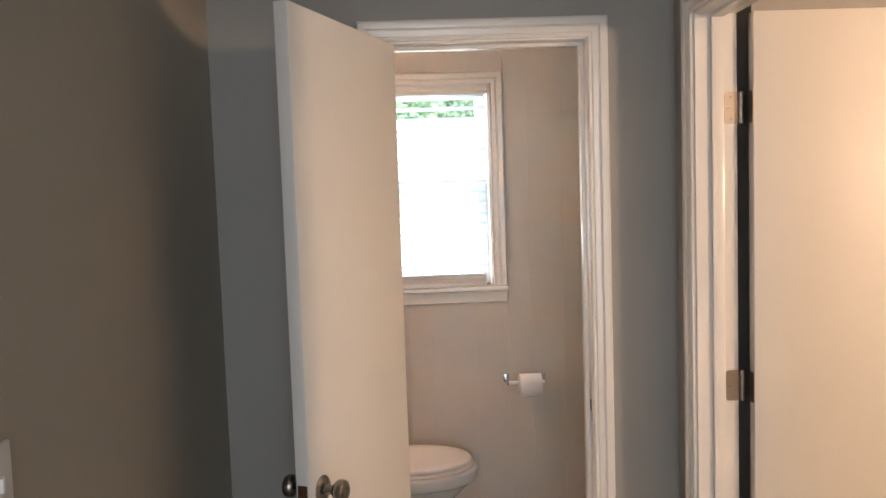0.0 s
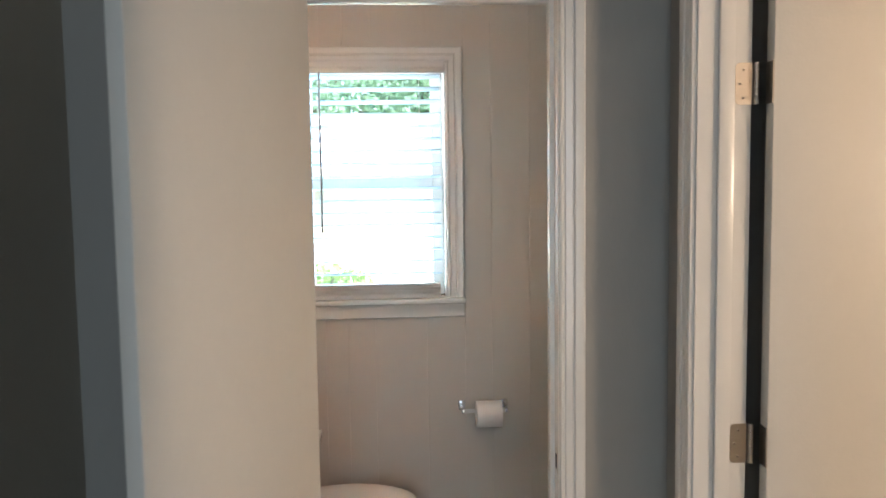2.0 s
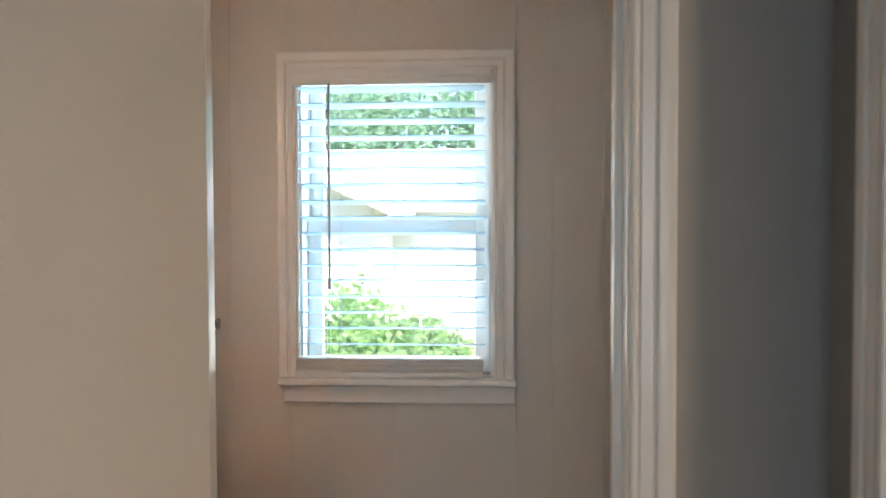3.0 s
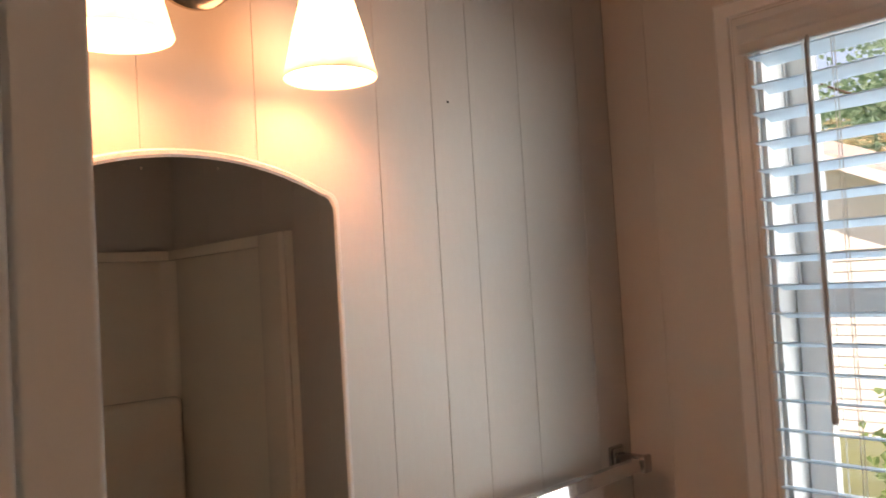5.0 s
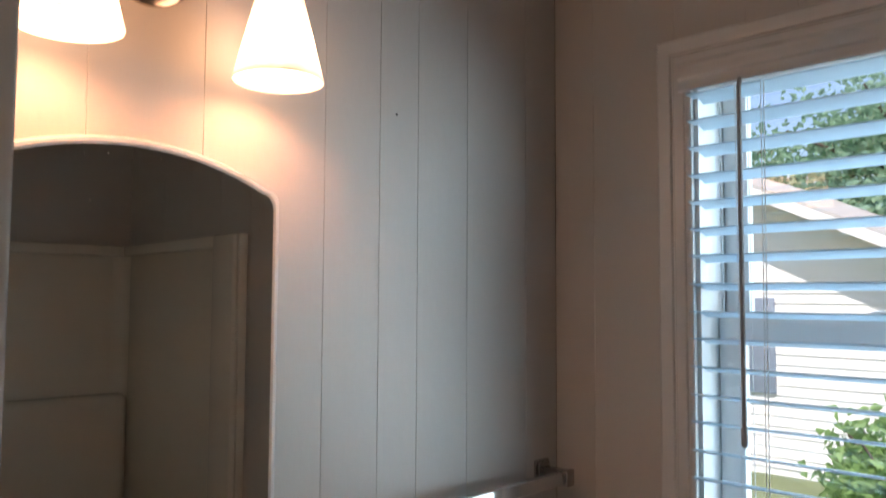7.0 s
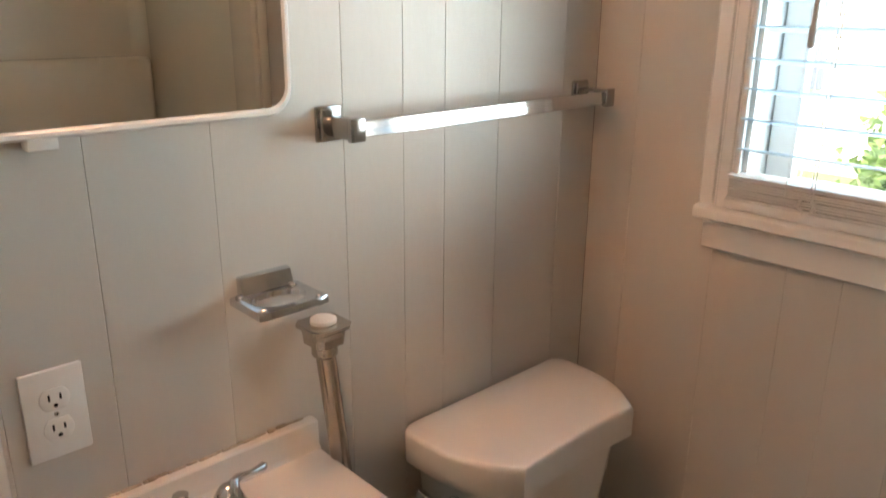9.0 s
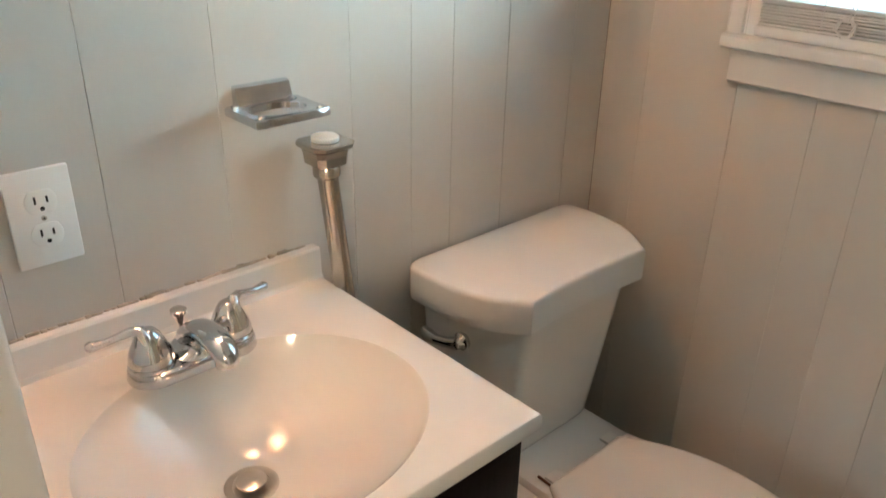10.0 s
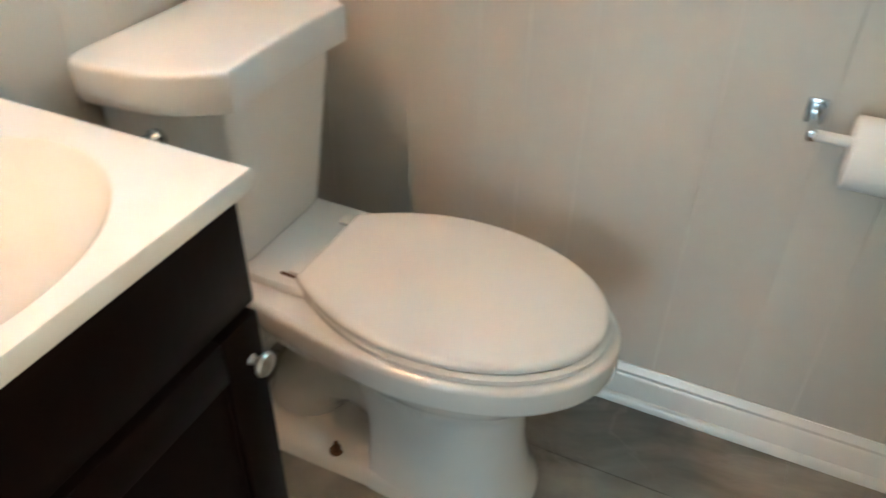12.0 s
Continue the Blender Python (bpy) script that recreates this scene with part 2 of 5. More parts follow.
def shade_glass():
    """Frosted glass lit from within by its bulb."""
    m = mat("frosted_shade", (0.9, 0.86, 0.78), 0.35, vary=0.04, scale=30, fine=0.02)
    b = m.node_tree.nodes["Principled BSDF"]
    n, l = m.node_tree.nodes, m.node_tree.links
    geo, sep = n.new("ShaderNodeNewGeometry"), n.new("ShaderNodeSeparateXYZ")
    l.new(geo.outputs["Position"], sep.inputs[0])
    at = n.new("ShaderNodeMapRange")
    at.inputs[1].default_value, at.inputs[2].default_value = 1.958, 2.078
    l.new(sep.outputs[2], at.inputs[0])
    # brightest beside the bulb, dimmer and more amber towards the neck, a little dimmer at the rim
    ramp, hue = n.new("ShaderNodeValToRGB"), n.new("ShaderNodeValToRGB")
    ramp.color_ramp.elements[0].color, ramp.color_ramp.elements[1].color = (0.12, 0.12, 0.12, 1), (0.2, 0.2, 0.2, 1)
    for p, v in ((0.07, 0.55), (0.40, 1.0), (0.72, 0.9), (0.88, 0.6)):
        ramp.color_ramp.elements.new(p).color = (v, v, v, 1)
    hue.color_ramp.elements[0].color, hue.color_ramp.elements[1].color = (1.0, 0.55, 0.30, 1), (1.0, 0.40, 0.18, 1)
    hue.color_ramp.elements[0].position = 0.6
    for node in (ramp, hue):
        l.new(at.outputs[0], node.inputs[0])
    k = n.new("ShaderNodeMath")
    k.operation = "MULTIPLY"
    k.inputs[1].default_value = 3.6
    # alabaster swirls
    swirl, amount, cloud = n.new("ShaderNodeTexNoise"), n.new("ShaderNodeMath"), n.new("ShaderNodeMath")
    swirl.inputs["Scale"].default_value, swirl.inputs["Detail"].default_value, swirl.inputs["Distortion"].default_value = 28.0, 4, 1.5
    l.new(geo.outputs["Position"], swirl.inputs["Vector"])
    amount.operation, cloud.operation = "MULTIPLY_ADD", "MULTIPLY"
    amount.inputs[1].default_value, amount.inputs[2].default_value = 1.6, 0.2
    l.new(swirl.outputs["Fac"], amount.inputs[0])
    l.new(amount.outputs[0], cloud.inputs[0])
    l.new(ramp.outputs[0], cloud.inputs[1])
    l.new(cloud.outputs[0], k.inputs[0])
    l.new(hue.outputs[0], b.inputs["Emission Color"])
    l.new(k.outputs[0], b.inputs["Emission Strength"])
    return m


SHADE = shade_glass()


# ---------------------------------------------------------------- mesh tools
def box(bm, x0, x1, y0, y1, z0, z1, bevel=0.0, seg=2):
    r = bmesh.ops.create_cube(bm, size=1)
    vs = r["verts"]
    bmesh.ops.scale(bm, verts=vs, vec=(x1 - x0, y1 - y0, z1 - z0))
    bmesh.ops.translate(bm, verts=vs, vec=((x0 + x1) / 2, (y0 + y1) / 2, (z0 + z1) / 2))
    if bevel:
        es = list({e for v in vs for e in v.link_edges})
        bmesh.ops.bevel(bm, geom=es, offset=bevel, segments=seg, affect="EDGES", profile=0.5)
    return bm


def loft(bm, rings, cap0=True, cap1=True, closed=True):
    """Skins rings of points one after another."""
    made = [[bm.verts.new(p) for p in ring] for ring in rings]
    n = len(made[0])
    for a, b in zip(made, made[1:]):
        for i in range(n if closed else n - 1):
            j = (i + 1) % n
            bm.faces.new((a[i], a[j], b[j], b[i]))
    if cap0:
        bm.faces.new(list(reversed(made[0])))
    if cap1:
        bm.faces.new(made[-1])
    return made


def circle(cx, cy, cz, r, n=24, axis="z", ry=None):
    out = []
    for k in range(n):
        a = 2 * math.pi * k / n
        u, v = r * math.cos(a), (r if ry is None else ry) * math.sin(a)
        out.append({"z": (cx + u, cy + v, cz), "x": (cx, cy + u, cz + v), "y": (cx + v, cy, cz + u)}[axis])
    return out


def turn_profile(bm, cx, cy, prof, n=28, axis="z", cz=0.0):
    """A lathe: prof is (radius, height) pairs along the axis."""
    rings = []
    for r, h in prof:
        if axis == "z":
            rings.append(circle(cx, cy, cz + h, max(r, 1e-4), n))
        elif axis == "x":
            rings.append(circle(cx + h, cy, cz, max(r, 1e-4), n, "x"))
        else:
            rings.append(circle(cx, cy + h, cz, max(r, 1e-4), n, "y"))
    loft(bm, rings)
    return bm


def tube(bm, pts, r, n=12, taper=None):
    """A round bar along points."""
    pts = [Vector(p) for p in pts]
    rings, side = [], None
    for i, p in enumerate(pts):
        d = (pts[min(i + 1, len(pts) - 1)] - pts[max(i - 1, 0)]).normalized()
        if side is None:
            side = d.cross(Vector((0, 0, 1)) if abs(d.z) < 0.9 else Vector((1, 0, 0))).normalized()
        side = (side - d * side.dot(d)).normalized()
        up = d.cross(side)
        rr = r * (taper[i] if taper else 1)
        rings.append([p + rr * (math.cos(2 * math.pi * k / n) * side + math.sin(2 * math.pi * k / n) * up) for k in range(n)])
    loft(bm, rings)
    return bm


def finish(bm, smooth):
    bmesh.ops.recalc_face_normals(bm, faces=bm.faces)
    if smooth:
        for f in bm.faces:
            f.smooth = True
        for e in bm.edges:
            if len(e.link_faces) == 2 and e.calc_face_angle(0) > radians(38):
                e.smooth = False


def mesh(name, bm, material, smooth=True):
    finish(bm, smooth)
    me = bpy.data.meshes.new(name)
    bm.to_mesh(me)
    bm.free()
    for m in (material if isinstance(material, (list, tuple)) else [material]):
        me.materials.append(m)
    return me


def part(name, bm, material, parent=None, label="", smooth=True):
    ob = new(name, mesh(name, bm, material, smooth))
    if parent is not None:
        ob.parent = parent
        ob.matrix_parent_inverse = parent.matrix_world.inverted()
    if label:
        ob["label"] = label
    return ob


def empty(name, x, y, z):
    ob = new(name)
    ob.matrix_world = Matrix.Translation((x, y, z))
    bpy.context.view_layer.update()
    return ob


def cube_part(name, dims, material, parent=None, label="", bevel=0.0):
    return part(name, box(bmesh.new(), *dims, bevel=bevel), material, parent, label)


# ---------------------------------------------------------------- plan
WIN_Y, LEFT_X, RIGHT_X = 0.0, 0.0, 2.46
DOOR_Y0, DOOR_Y1 = -1.29, -1.17          # hall face and bathroom face of the door wall
OPEN_X0, OPEN_X1, OPEN_Z = 0.468, 1.083, 2.042
HALL_X0, HALL_X1, HALL_Y = -0.035, 1.352, -5.9
CEIL_Z = 2.450
R_Y0, R_Y1, R_Z = -2.36, -1.455, 2.070    # side room doorway in the hall's wall
WX0, WX1, WZ0, WZ1 = 0.305, 0.912, 1.16, 2.105   # window opening
LEFT_GROOVES = [-1.083, -0.957, -0.802, -0.5976, -0.4855, -0.3985, -0.2726, -0.0998]
BACK_GROOVES = [0.095, 0.275, 0.41, 0.50, 0.61, 0.82, 0.975, 1.085, 1.24]


def structure(ob, label, category="wall"):
    return tagged(ob, label, category, kind="structure")


def slab(name, dims, material, label, category="wall"):
    return structure(cube_part(name, dims, material), label, category)


# floor and ceilings
slab("floor", (-0.2, 4.0, -6.2, 0.13, -0.12, -0.003), GROUT, "grout between grey slate-look vinyl tiles", "floor")
slab("ceiling", (-0.2, 4.0, -6.2, 0.13, CEIL_Z, CEIL_Z + 0.1), CEIL, "smooth white painted ceiling", "ceiling")
# bathroom shell
wall_left = slab("wall_left", (-0.12, -0.012, DOOR_Y1, 0.13, -0.1, CEIL_Z), GROOVE, "greige painted board wall behind the vanity")
bm = bmesh.new()
box(bm, -0.12, WX0, 0.012, 0.13, -0.1, CEIL_Z)
box(bm, WX1, RIGHT_X + 0.1, 0.012, 0.13, -0.1, CEIL_Z)
box(bm, WX0, WX1, 0.012, 0.13, -0.1, WZ0)
box(bm, WX0, WX1, 0.012, 0.13, WZ1, CEIL_Z)
wall_back = structure(part("wall_back", bm, GROOVE), "greige painted board wall around the window", "wall")
slab("wall_right", (RIGHT_X, RIGHT_X + 0.1, DOOR_Y1, 0.012, -0.1, CEIL_Z), WALL, "plain greige wall behind the shower")
bm = bmesh.new()
box(bm, -0.12, OPEN_X0 - 0.018, DOOR_Y0, DOOR_Y1, -0.1, CEIL_Z)
box(bm, OPEN_X1 + 0.018, 3.9, DOOR_Y0, DOOR_Y1, -0.1, CEIL_Z)
box(bm, OPEN_X0 - 0.018, OPEN_X1 + 0.018, DOOR_Y0, DOOR_Y1, OPEN_Z + 0.018, CEIL_Z)
structure(part("wall_door", bm, HALLWALL), "grey painted wall with the bathroom doorway", "wall")
bm = bmesh.new()
box(bm, 0.002, OPEN_X0 - 0.018, DOOR_Y1, DOOR_Y1 + 0.002, 0.0, CEIL_Z)
box(bm, OPEN_X1 + 0.018, RIGHT_X, DOOR_Y1, DOOR_Y1 + 0.002, 0.0, CEIL_Z)
box(bm, OPEN_X0 - 0.018, OPEN_X1 + 0.018, DOOR_Y1, DOOR_Y1 + 0.002, OPEN_Z + 0.018, CEIL_Z)
structure(part("wall_door_inner", bm, WALL), "greige painted bathroom side of the door wall", "wall")
# hall shell
slab("wall_hall_left", (HALL_X0 - 0.1, HALL_X0, -6.0, DOOR_Y0, -0.1, CEIL_Z), HALLLEFT, "grey-brown painted hall wall")
bm = bmesh.new()
box(bm, HALL_X1, HALL_X1 + 0.118, R_Y1 + 0.018, DOOR_Y0, -0.1, CEIL_Z)
box(bm, HALL_X1, HALL_X1 + 0.118, -6.0, R_Y0 - 0.018, -0.1, CEIL_Z)
box(bm, HALL_X1, HALL_X1 + 0.118, R_Y0 - 0.018, R_Y1 + 0.018, R_Z + 0.018, CEIL_Z)
structure(part("wall_hall_right", bm, HALLWALL), "grey painted hall wall with a side doorway", "wall")
slab("wall_hall_end", (-0.2, 4.0, -6.1, -6.0, -0.1, CEIL_Z), HALLWALL, "plain wall closing the hall behind the camera")
# added block behind the open side door, shaped to keep its hinge gap dark
slab("wall_gap_block", (HALL_X1 + 0.162, 3.8, R_Y1 + 0.003, DOOR_Y0 - 0.0005, -0.1, CEIL_Z), HALLWALL, "added wall block keeping light out of the side door's gap")
slab("wall_side_room", (3.8, 3.9, -6.0, DOOR_Y0, -0.1, CEIL_Z), HALLWALL, "plain wall of the side room")
slab("wall_side_room_end", (HALL_X1 + 0.118, 3.8, -5.0, -4.9, -0.1, CEIL_Z), HALLWALL, "plain end wall of the side room")


# ---------------------------------------------------------------- boards on the panelled walls
def board(u0, u1, z0, z1, holes, place, parent, c=0.0009, deep=0.012):
    """One board with eased long edges. place(u, depth, z) puts a point; depth 0 is the wall's face."""
    bm = bmesh.new()
    spans = [(u0, u1, z0, z1)]
    if holes:
        h0, h1, k0, k1 = holes
        if u1 > h0 and u0 < h1:
            spans = [(u0, u1, z0, k0), (u0, u1, k1, z1)]
            if u0 < h0:
                spans.append((u0, h0, k0, k1))
            if u1 > h1:
                spans.append((h1, u1, k0, k1))
    for a, b, lo, hi in spans:
        ca, cb = (c if abs(a - u0) < 1e-6 else 0.0), (c if abs(b - u1) < 1e-6 else 0.0)
        sec = [(a, deep), (a, ca * 0.9), (a + ca, 0.0), (b - cb, 0.0), (b, cb * 0.9), (b, deep)]
        loft(bm, [[place(u, d, lo) for u, d in sec], [place(u, d, hi) for u, d in sec]])
    return part("board", bm, WALL, parent, smooth=False)


ys = [DOOR_Y1] + LEFT_GROOVES + [0.0]
for a, b in zip(ys, ys[1:]):
    board(a + 0.00015, b - 0.00015, 0.0, CEIL_Z, None, lambda u, d, z: (-d, u, z), wall_left)
for y, z in ((-0.449, 1.981),):
    bm = bmesh.new()
    loft(bm, [circle(-0.004, y, z, 0.0020, 10, "x"), circle(0.0004, y, z, 0.0022, 10, "x")])
    part("nail_hole", bm, DARK, wall_left, "small dark nail hole")
xs = [0.0] + BACK_GROOVES + [1.40, 1.62, 1.85, 2.1, RIGHT_X]
for a, b in zip(xs, xs[1:]):
    board(a + 0.00015, b - 0.00015, 0.0, CEIL_Z, (WX0, WX1, WZ0, WZ1), lambda u, d, z: (u, d, z), wall_back)


# ---------------------------------------------------------------- trim
def sweep(bm, prof, pts, ups):
    """A moulding: prof (out, up) pairs swept through pts; ups are (out, up) axes at each point."""
    loft(bm, [[Vector(p) + Vector(o) * a + Vector(u) * b for a, b in prof] for p, (o, u) in zip(pts, ups)])
    return bm


CROWN = [(0.0, 0.0), (0.012, 0.0), (0.014, 0.012), (0.022, 0.016), (0.034, 0.032), (0.046, 0.046), (0.05, 0.052), (0.062, 0.054), (0.062, 0.062), (0.0, 0.062)]
CROWN = [(a * 0.74, b * 0.74) for a, b in CROWN]
CZ = CEIL_Z - 0.062 * 0.74
bm = bmesh.new()
d45 = ((1, -1, 0), (0, 0, 1))
sweep(bm, CROWN, [(0, DOOR_Y1, CZ), (0, 0, CZ)], [((1, 0, 0), (0, 0, 1)), d45])
structure(part("trim_crown_left", bm, TRIM), "white painted crown moulding under the ceiling", "trim")
bm = bmesh.new()
sweep(bm, CROWN, [(0, 0, CZ), (RIGHT_X, 0, CZ)], [d45, ((0, -1, 0), (0, 0, 1))])
structure(part("trim_crown_back", bm, TRIM), "white painted crown moulding under the ceiling", "trim")

BASE = [(0.0, 0.0), (0.024, 0.0), (0.023, 0.012), (0.017, 0.019), (0.014, 0.021), (0.014, 0.07), (0.010, 0.076), (0.011, 0.084), (0.006, 0.092), (0.003, 0.098), (0.0, 0.098)]
bm = bmesh.new()
sweep(bm, BASE, [(0.0, 0, 0), (1.414, 0, 0)], [((0, -1, 0), (0, 0, 1))] * 2)
structure(part("baseboard_back", bm, TRIM), "white moulded baseboard on the grey tile floor", "baseboard")
bm = bmesh.new()
sweep(bm, BASE, [(0, -0.66, 0), (0, 0.0, 0)], [((1, 0, 0), (0, 0, 1))] * 2)
structure(part("baseboard_left", bm, TRIM), "white moulded baseboard behind the toilet", "baseboard")

# door frame of the bathroom: jambs, stops and the hall-side casing
CASE = [(0.0, 0.0), (0.0, 0.010), (0.003, 0.0125), (0.007, 0.0125), (0.009, 0.0085), (0.012, 0.0085), (0.014, 0.012), (0.029, 0.0145), (0.031, 0.011), (0.034, 0.011), (0.036, 0.016), (0.044, 0.0185), (0.055, 0.0185), (0.060, 0.014), (0.060, 0.0)]


def casing(name, inner0, inner1, top, place, material=TRIM, label="", category="trim", bottom=0.0, sides=(True, True)):
    """A moulded door or window casing on three sides. place(u, out, z)."""
    bm = bmesh.new()
    if sides[0]:
        loft(bm, [[place(inner0 - w, o, bottom) for w, o in CASE], [place(inner0 - w, o, top + w) for w, o in CASE]])
    if sides[1]:
        loft(bm, [[place(inner1 + w, o, bottom) for w, o in CASE], [place(inner1 + w, o, top + w) for w, o in CASE]])
    loft(bm, [[place(inner0 - w, o, top + w) for w, o in CASE], [place(inner1 + w, o, top + w) for w, o in CASE]])
    return structure(part(name, bm, material), label, category)


casing("trim_door_hall", OPEN_X0 - 0.006, OPEN_X1 + 0.003, OPEN_Z + 0.006, lambda u, o, z: (u, DOOR_Y0 - o, z), label="white moulded casing round the bathroom doorway")
casing("trim_door_bath", OPEN_X0 - 0.012, OPEN_X1 + 0.006, OPEN_Z + 0.006, lambda u, o, z: (u, DOOR_Y1 + 0.002 + o * 0.6, z), label="white casing on the bathroom side of the doorway", sides=(False, True))
bm = bmesh.new()
for x0, x1 in ((OPEN_X0 - 0.018, OPEN_X0), (OPEN_X1, OPEN_X1 + 0.018)):
    box(bm, x0, x1, DOOR_Y0 - 0.001, DOOR_Y1 + 0.0025, 0, OPEN_Z + 0.018, bevel=0.005, seg=4)
box(bm, OPEN_X0, OPEN_X1, DOOR_Y0 - 0.001, DOOR_Y1 + 0.001, OPEN_Z, OPEN_Z + 0.018)
STOP_Y = DOOR_Y0 + 0.042
jamb = structure(part("door_frame", bm, TRIM), "white painted door jamb with a stop and worn edges", "door frame")
bm = bmesh.new()
box(bm, OPEN_X0 - 0.008, OPEN_X0 + 0.011, STOP_Y, STOP_Y + 0.034, 0, OPEN_Z, bevel=0.004, seg=3)
box(bm, OPEN_X1 - 0.011, OPEN_X1 + 0.008, STOP_Y, STOP_Y + 0.034, 0, OPEN_Z, bevel=0.004, seg=3)
box(bm, OPEN_X0 + 0.011, OPEN_X1 - 0.011, STOP_Y, STOP_Y + 0.034, OPEN_Z - 0.011, OPEN_Z, bevel=0.002)
part("door_stop", bm, TRIM, jamb)


# ---------------------------------------------------------------- doors
def screw(parent, p, axis="x", r=0.0036, material=None):
    """A cross-head screw; its head faces +x, or -y on a plate that faces the hall."""
    bm = bmesh.new()
    k = 1 if axis == "x" else -1
    turn_profile(bm, p[0], p[1], [(r, 0.0), (r, 0.0008 * k), (r * 0.75, 0.0014 * k), (0.0005, 0.0016 * k)], 14, axis, p[2])
    me_head = len(bm.faces)
    for a, b in ((r * 0.6, r * 0.14), (r * 0.14, r * 0.6)):
        if axis == "x":
            box(bm, p[0] + 0.0012, p[0] + 0.0019, p[1] - a, p[1] + a, p[2] - b, p[2] + b)
        else:
            box(bm, p[0] - a, p[0] + a, p[1] - 0.0019, p[1] - 0.0012, p[2] - b, p[2] + b)
    for f in list(bm.faces)[me_head:]:
        f.material_index = 1
    return part("screw", bm, (material or HINGENICKEL, DARK), parent)


def hinge_leaf(parent, name, dims, knuckle, z0, z1, material, screws, axis):
    """A butt hinge leaf with its knuckle and screws."""
    bm = bmesh.new()
    x0, x1, y0, y1, za, zb = dims
    if axis == "y":
        r = 0.010
        ring = [(x1, za), (x1, zb)] + [(x0 + r - r * math.sin(a), zb - r + r * math.cos(a)) for a in [radians(15 * q) for q in range(7)]] + [(x0 + r - r * math.cos(a), za + r - r * math.sin(a)) for a in [radians(15 * q) for q in range(7)]]
        loft(bm, [[(x, y, z) for x, z in ring] for y in (y1, y0)])
    else:
        r = 0.003
        ring = [(y0, za), (y0, zb)] + [(y1 - r + r * math.sin(a), zb - r + r * math.cos(a)) for a in [radians(15 * q) for q in range(7)]] + [(y1 - r + r * math.cos(a), za + r - r * math.sin(a)) for a in [radians(15 * q) for q in range(7)]]
        loft(bm, [[(x, y, z) for y, z in ring] for x in (x0, x1)])
    for k in range(5):
        a = z0 + (z1 - z0) * k / 5 + 0.0006
        b = z0 + (z1 - z0) * (k + 1) / 5 - 0.0006
        loft(bm, [circle(knuckle[0], knuckle[1], a, 0.006, 14), circle(knuckle[0], knuckle[1], b, 0.006, 14)])
    h = part(name, bm, material, parent)
    for p in screws:
        screw(h, p, axis, 0.0055 if material is BRONZE else 0.0032, PAINTEDSCREW if material is BRONZE else None)
    return h


def knob_set(parent, x, y0, y1, z, material):
    """A round door knob with a rose on both faces of a leaf that lies along x."""
    for y, s in ((y0, -1), (y1, 1)):
        bm = bmesh.new()
        turn_profile(bm, x, y, [(0.033, 0.0), (0.033, 0.003 * s), (0.028, 0.008 * s), (0.014, 0.011 * s), (0.0115, 0.018 * s), (0.0115, 0.030 * s),
                                (0.018, 0.034 * s), (0.0255, 0.042 * s), (0.0275, 0.052 * s), (0.025, 0.060 * s), (0.019, 0.064 * s), (0.011, 0.0645 * s), (0.009, 0.0635 * s), (0.001, 0.0635 * s)], 28, "y", z)
        part("door_handle", bm, material, parent, "satin nickel round door knob")


# bathroom door, swung into the hall past a right angle
door_1 = empty("door_1", 0, 0, 0)
leaf = part("leaf", box(bmesh.new(), 0.004, 0.603, 0.006, 0.041, 0.012, 2.034, bevel=0.0025), DOORPAINT, door_1)
knob_set(leaf, 0.543, 0.006, 0.041, 0.905, KNOBMETAL)
bm = bmesh.new()
box(bm, 0.6025, 0.6045, 0.011, 0.036, 0.876, 0.933, bevel=0.0008, seg=1)
box(bm, 0.604, 0.612, 0.016, 0.029, 0.896, 0.914, bevel=0.003)
part("latch", bm, OLDBRASS, leaf, "dark tarnished latch plate")
door_1.matrix_world = Matrix.Translation((0.476, DOOR_Y0 - 0.008, 0)) @ Matrix.Rotation(radians(-111.5), 4, "Z")
tagged(door_1, "white flush bathroom door standing open into the hall", "door", kind="structure")
for z in (1.806, 0.25):
    hinge_leaf(jamb, "hinge", (OPEN_X0 - 0.001, OPEN_X0 + 0.0016, DOOR_Y0 - 0.002, DOOR_Y0 + 0.036, z - 0.045, z + 0.045), (OPEN_X0 + 0.003, DOOR_Y0 - 0.009),
               z - 0.045, z + 0.045, BRONZE, [(OPEN_X0 + 0.0016, DOOR_Y0 + 0.020, z + 0.033), (OPEN_X0 + 0.0016, DOOR_Y0 + 0.028, z), (OPEN_X0 + 0.0016, DOOR_Y0 + 0.020, z - 0.033)], "x")
bm = bmesh.new()
box(bm, OPEN_X1 - 0.0016, OPEN_X1 + 0.001, DOOR_Y0 + 0.004, DOOR_Y0 + 0.030, 0.895, 0.955, bevel=0.0006, seg=1)
strike = part("strike_plate", bm, HINGENICKEL, jamb, "small metal strike plate")
part("slot", box(bmesh.new(), OPEN_X1 - 0.0022, OPEN_X1 - 0.0008, DOOR_Y0 + 0.011, DOOR_Y0 + 0.024, 0.907, 0.943), DARK, strike)

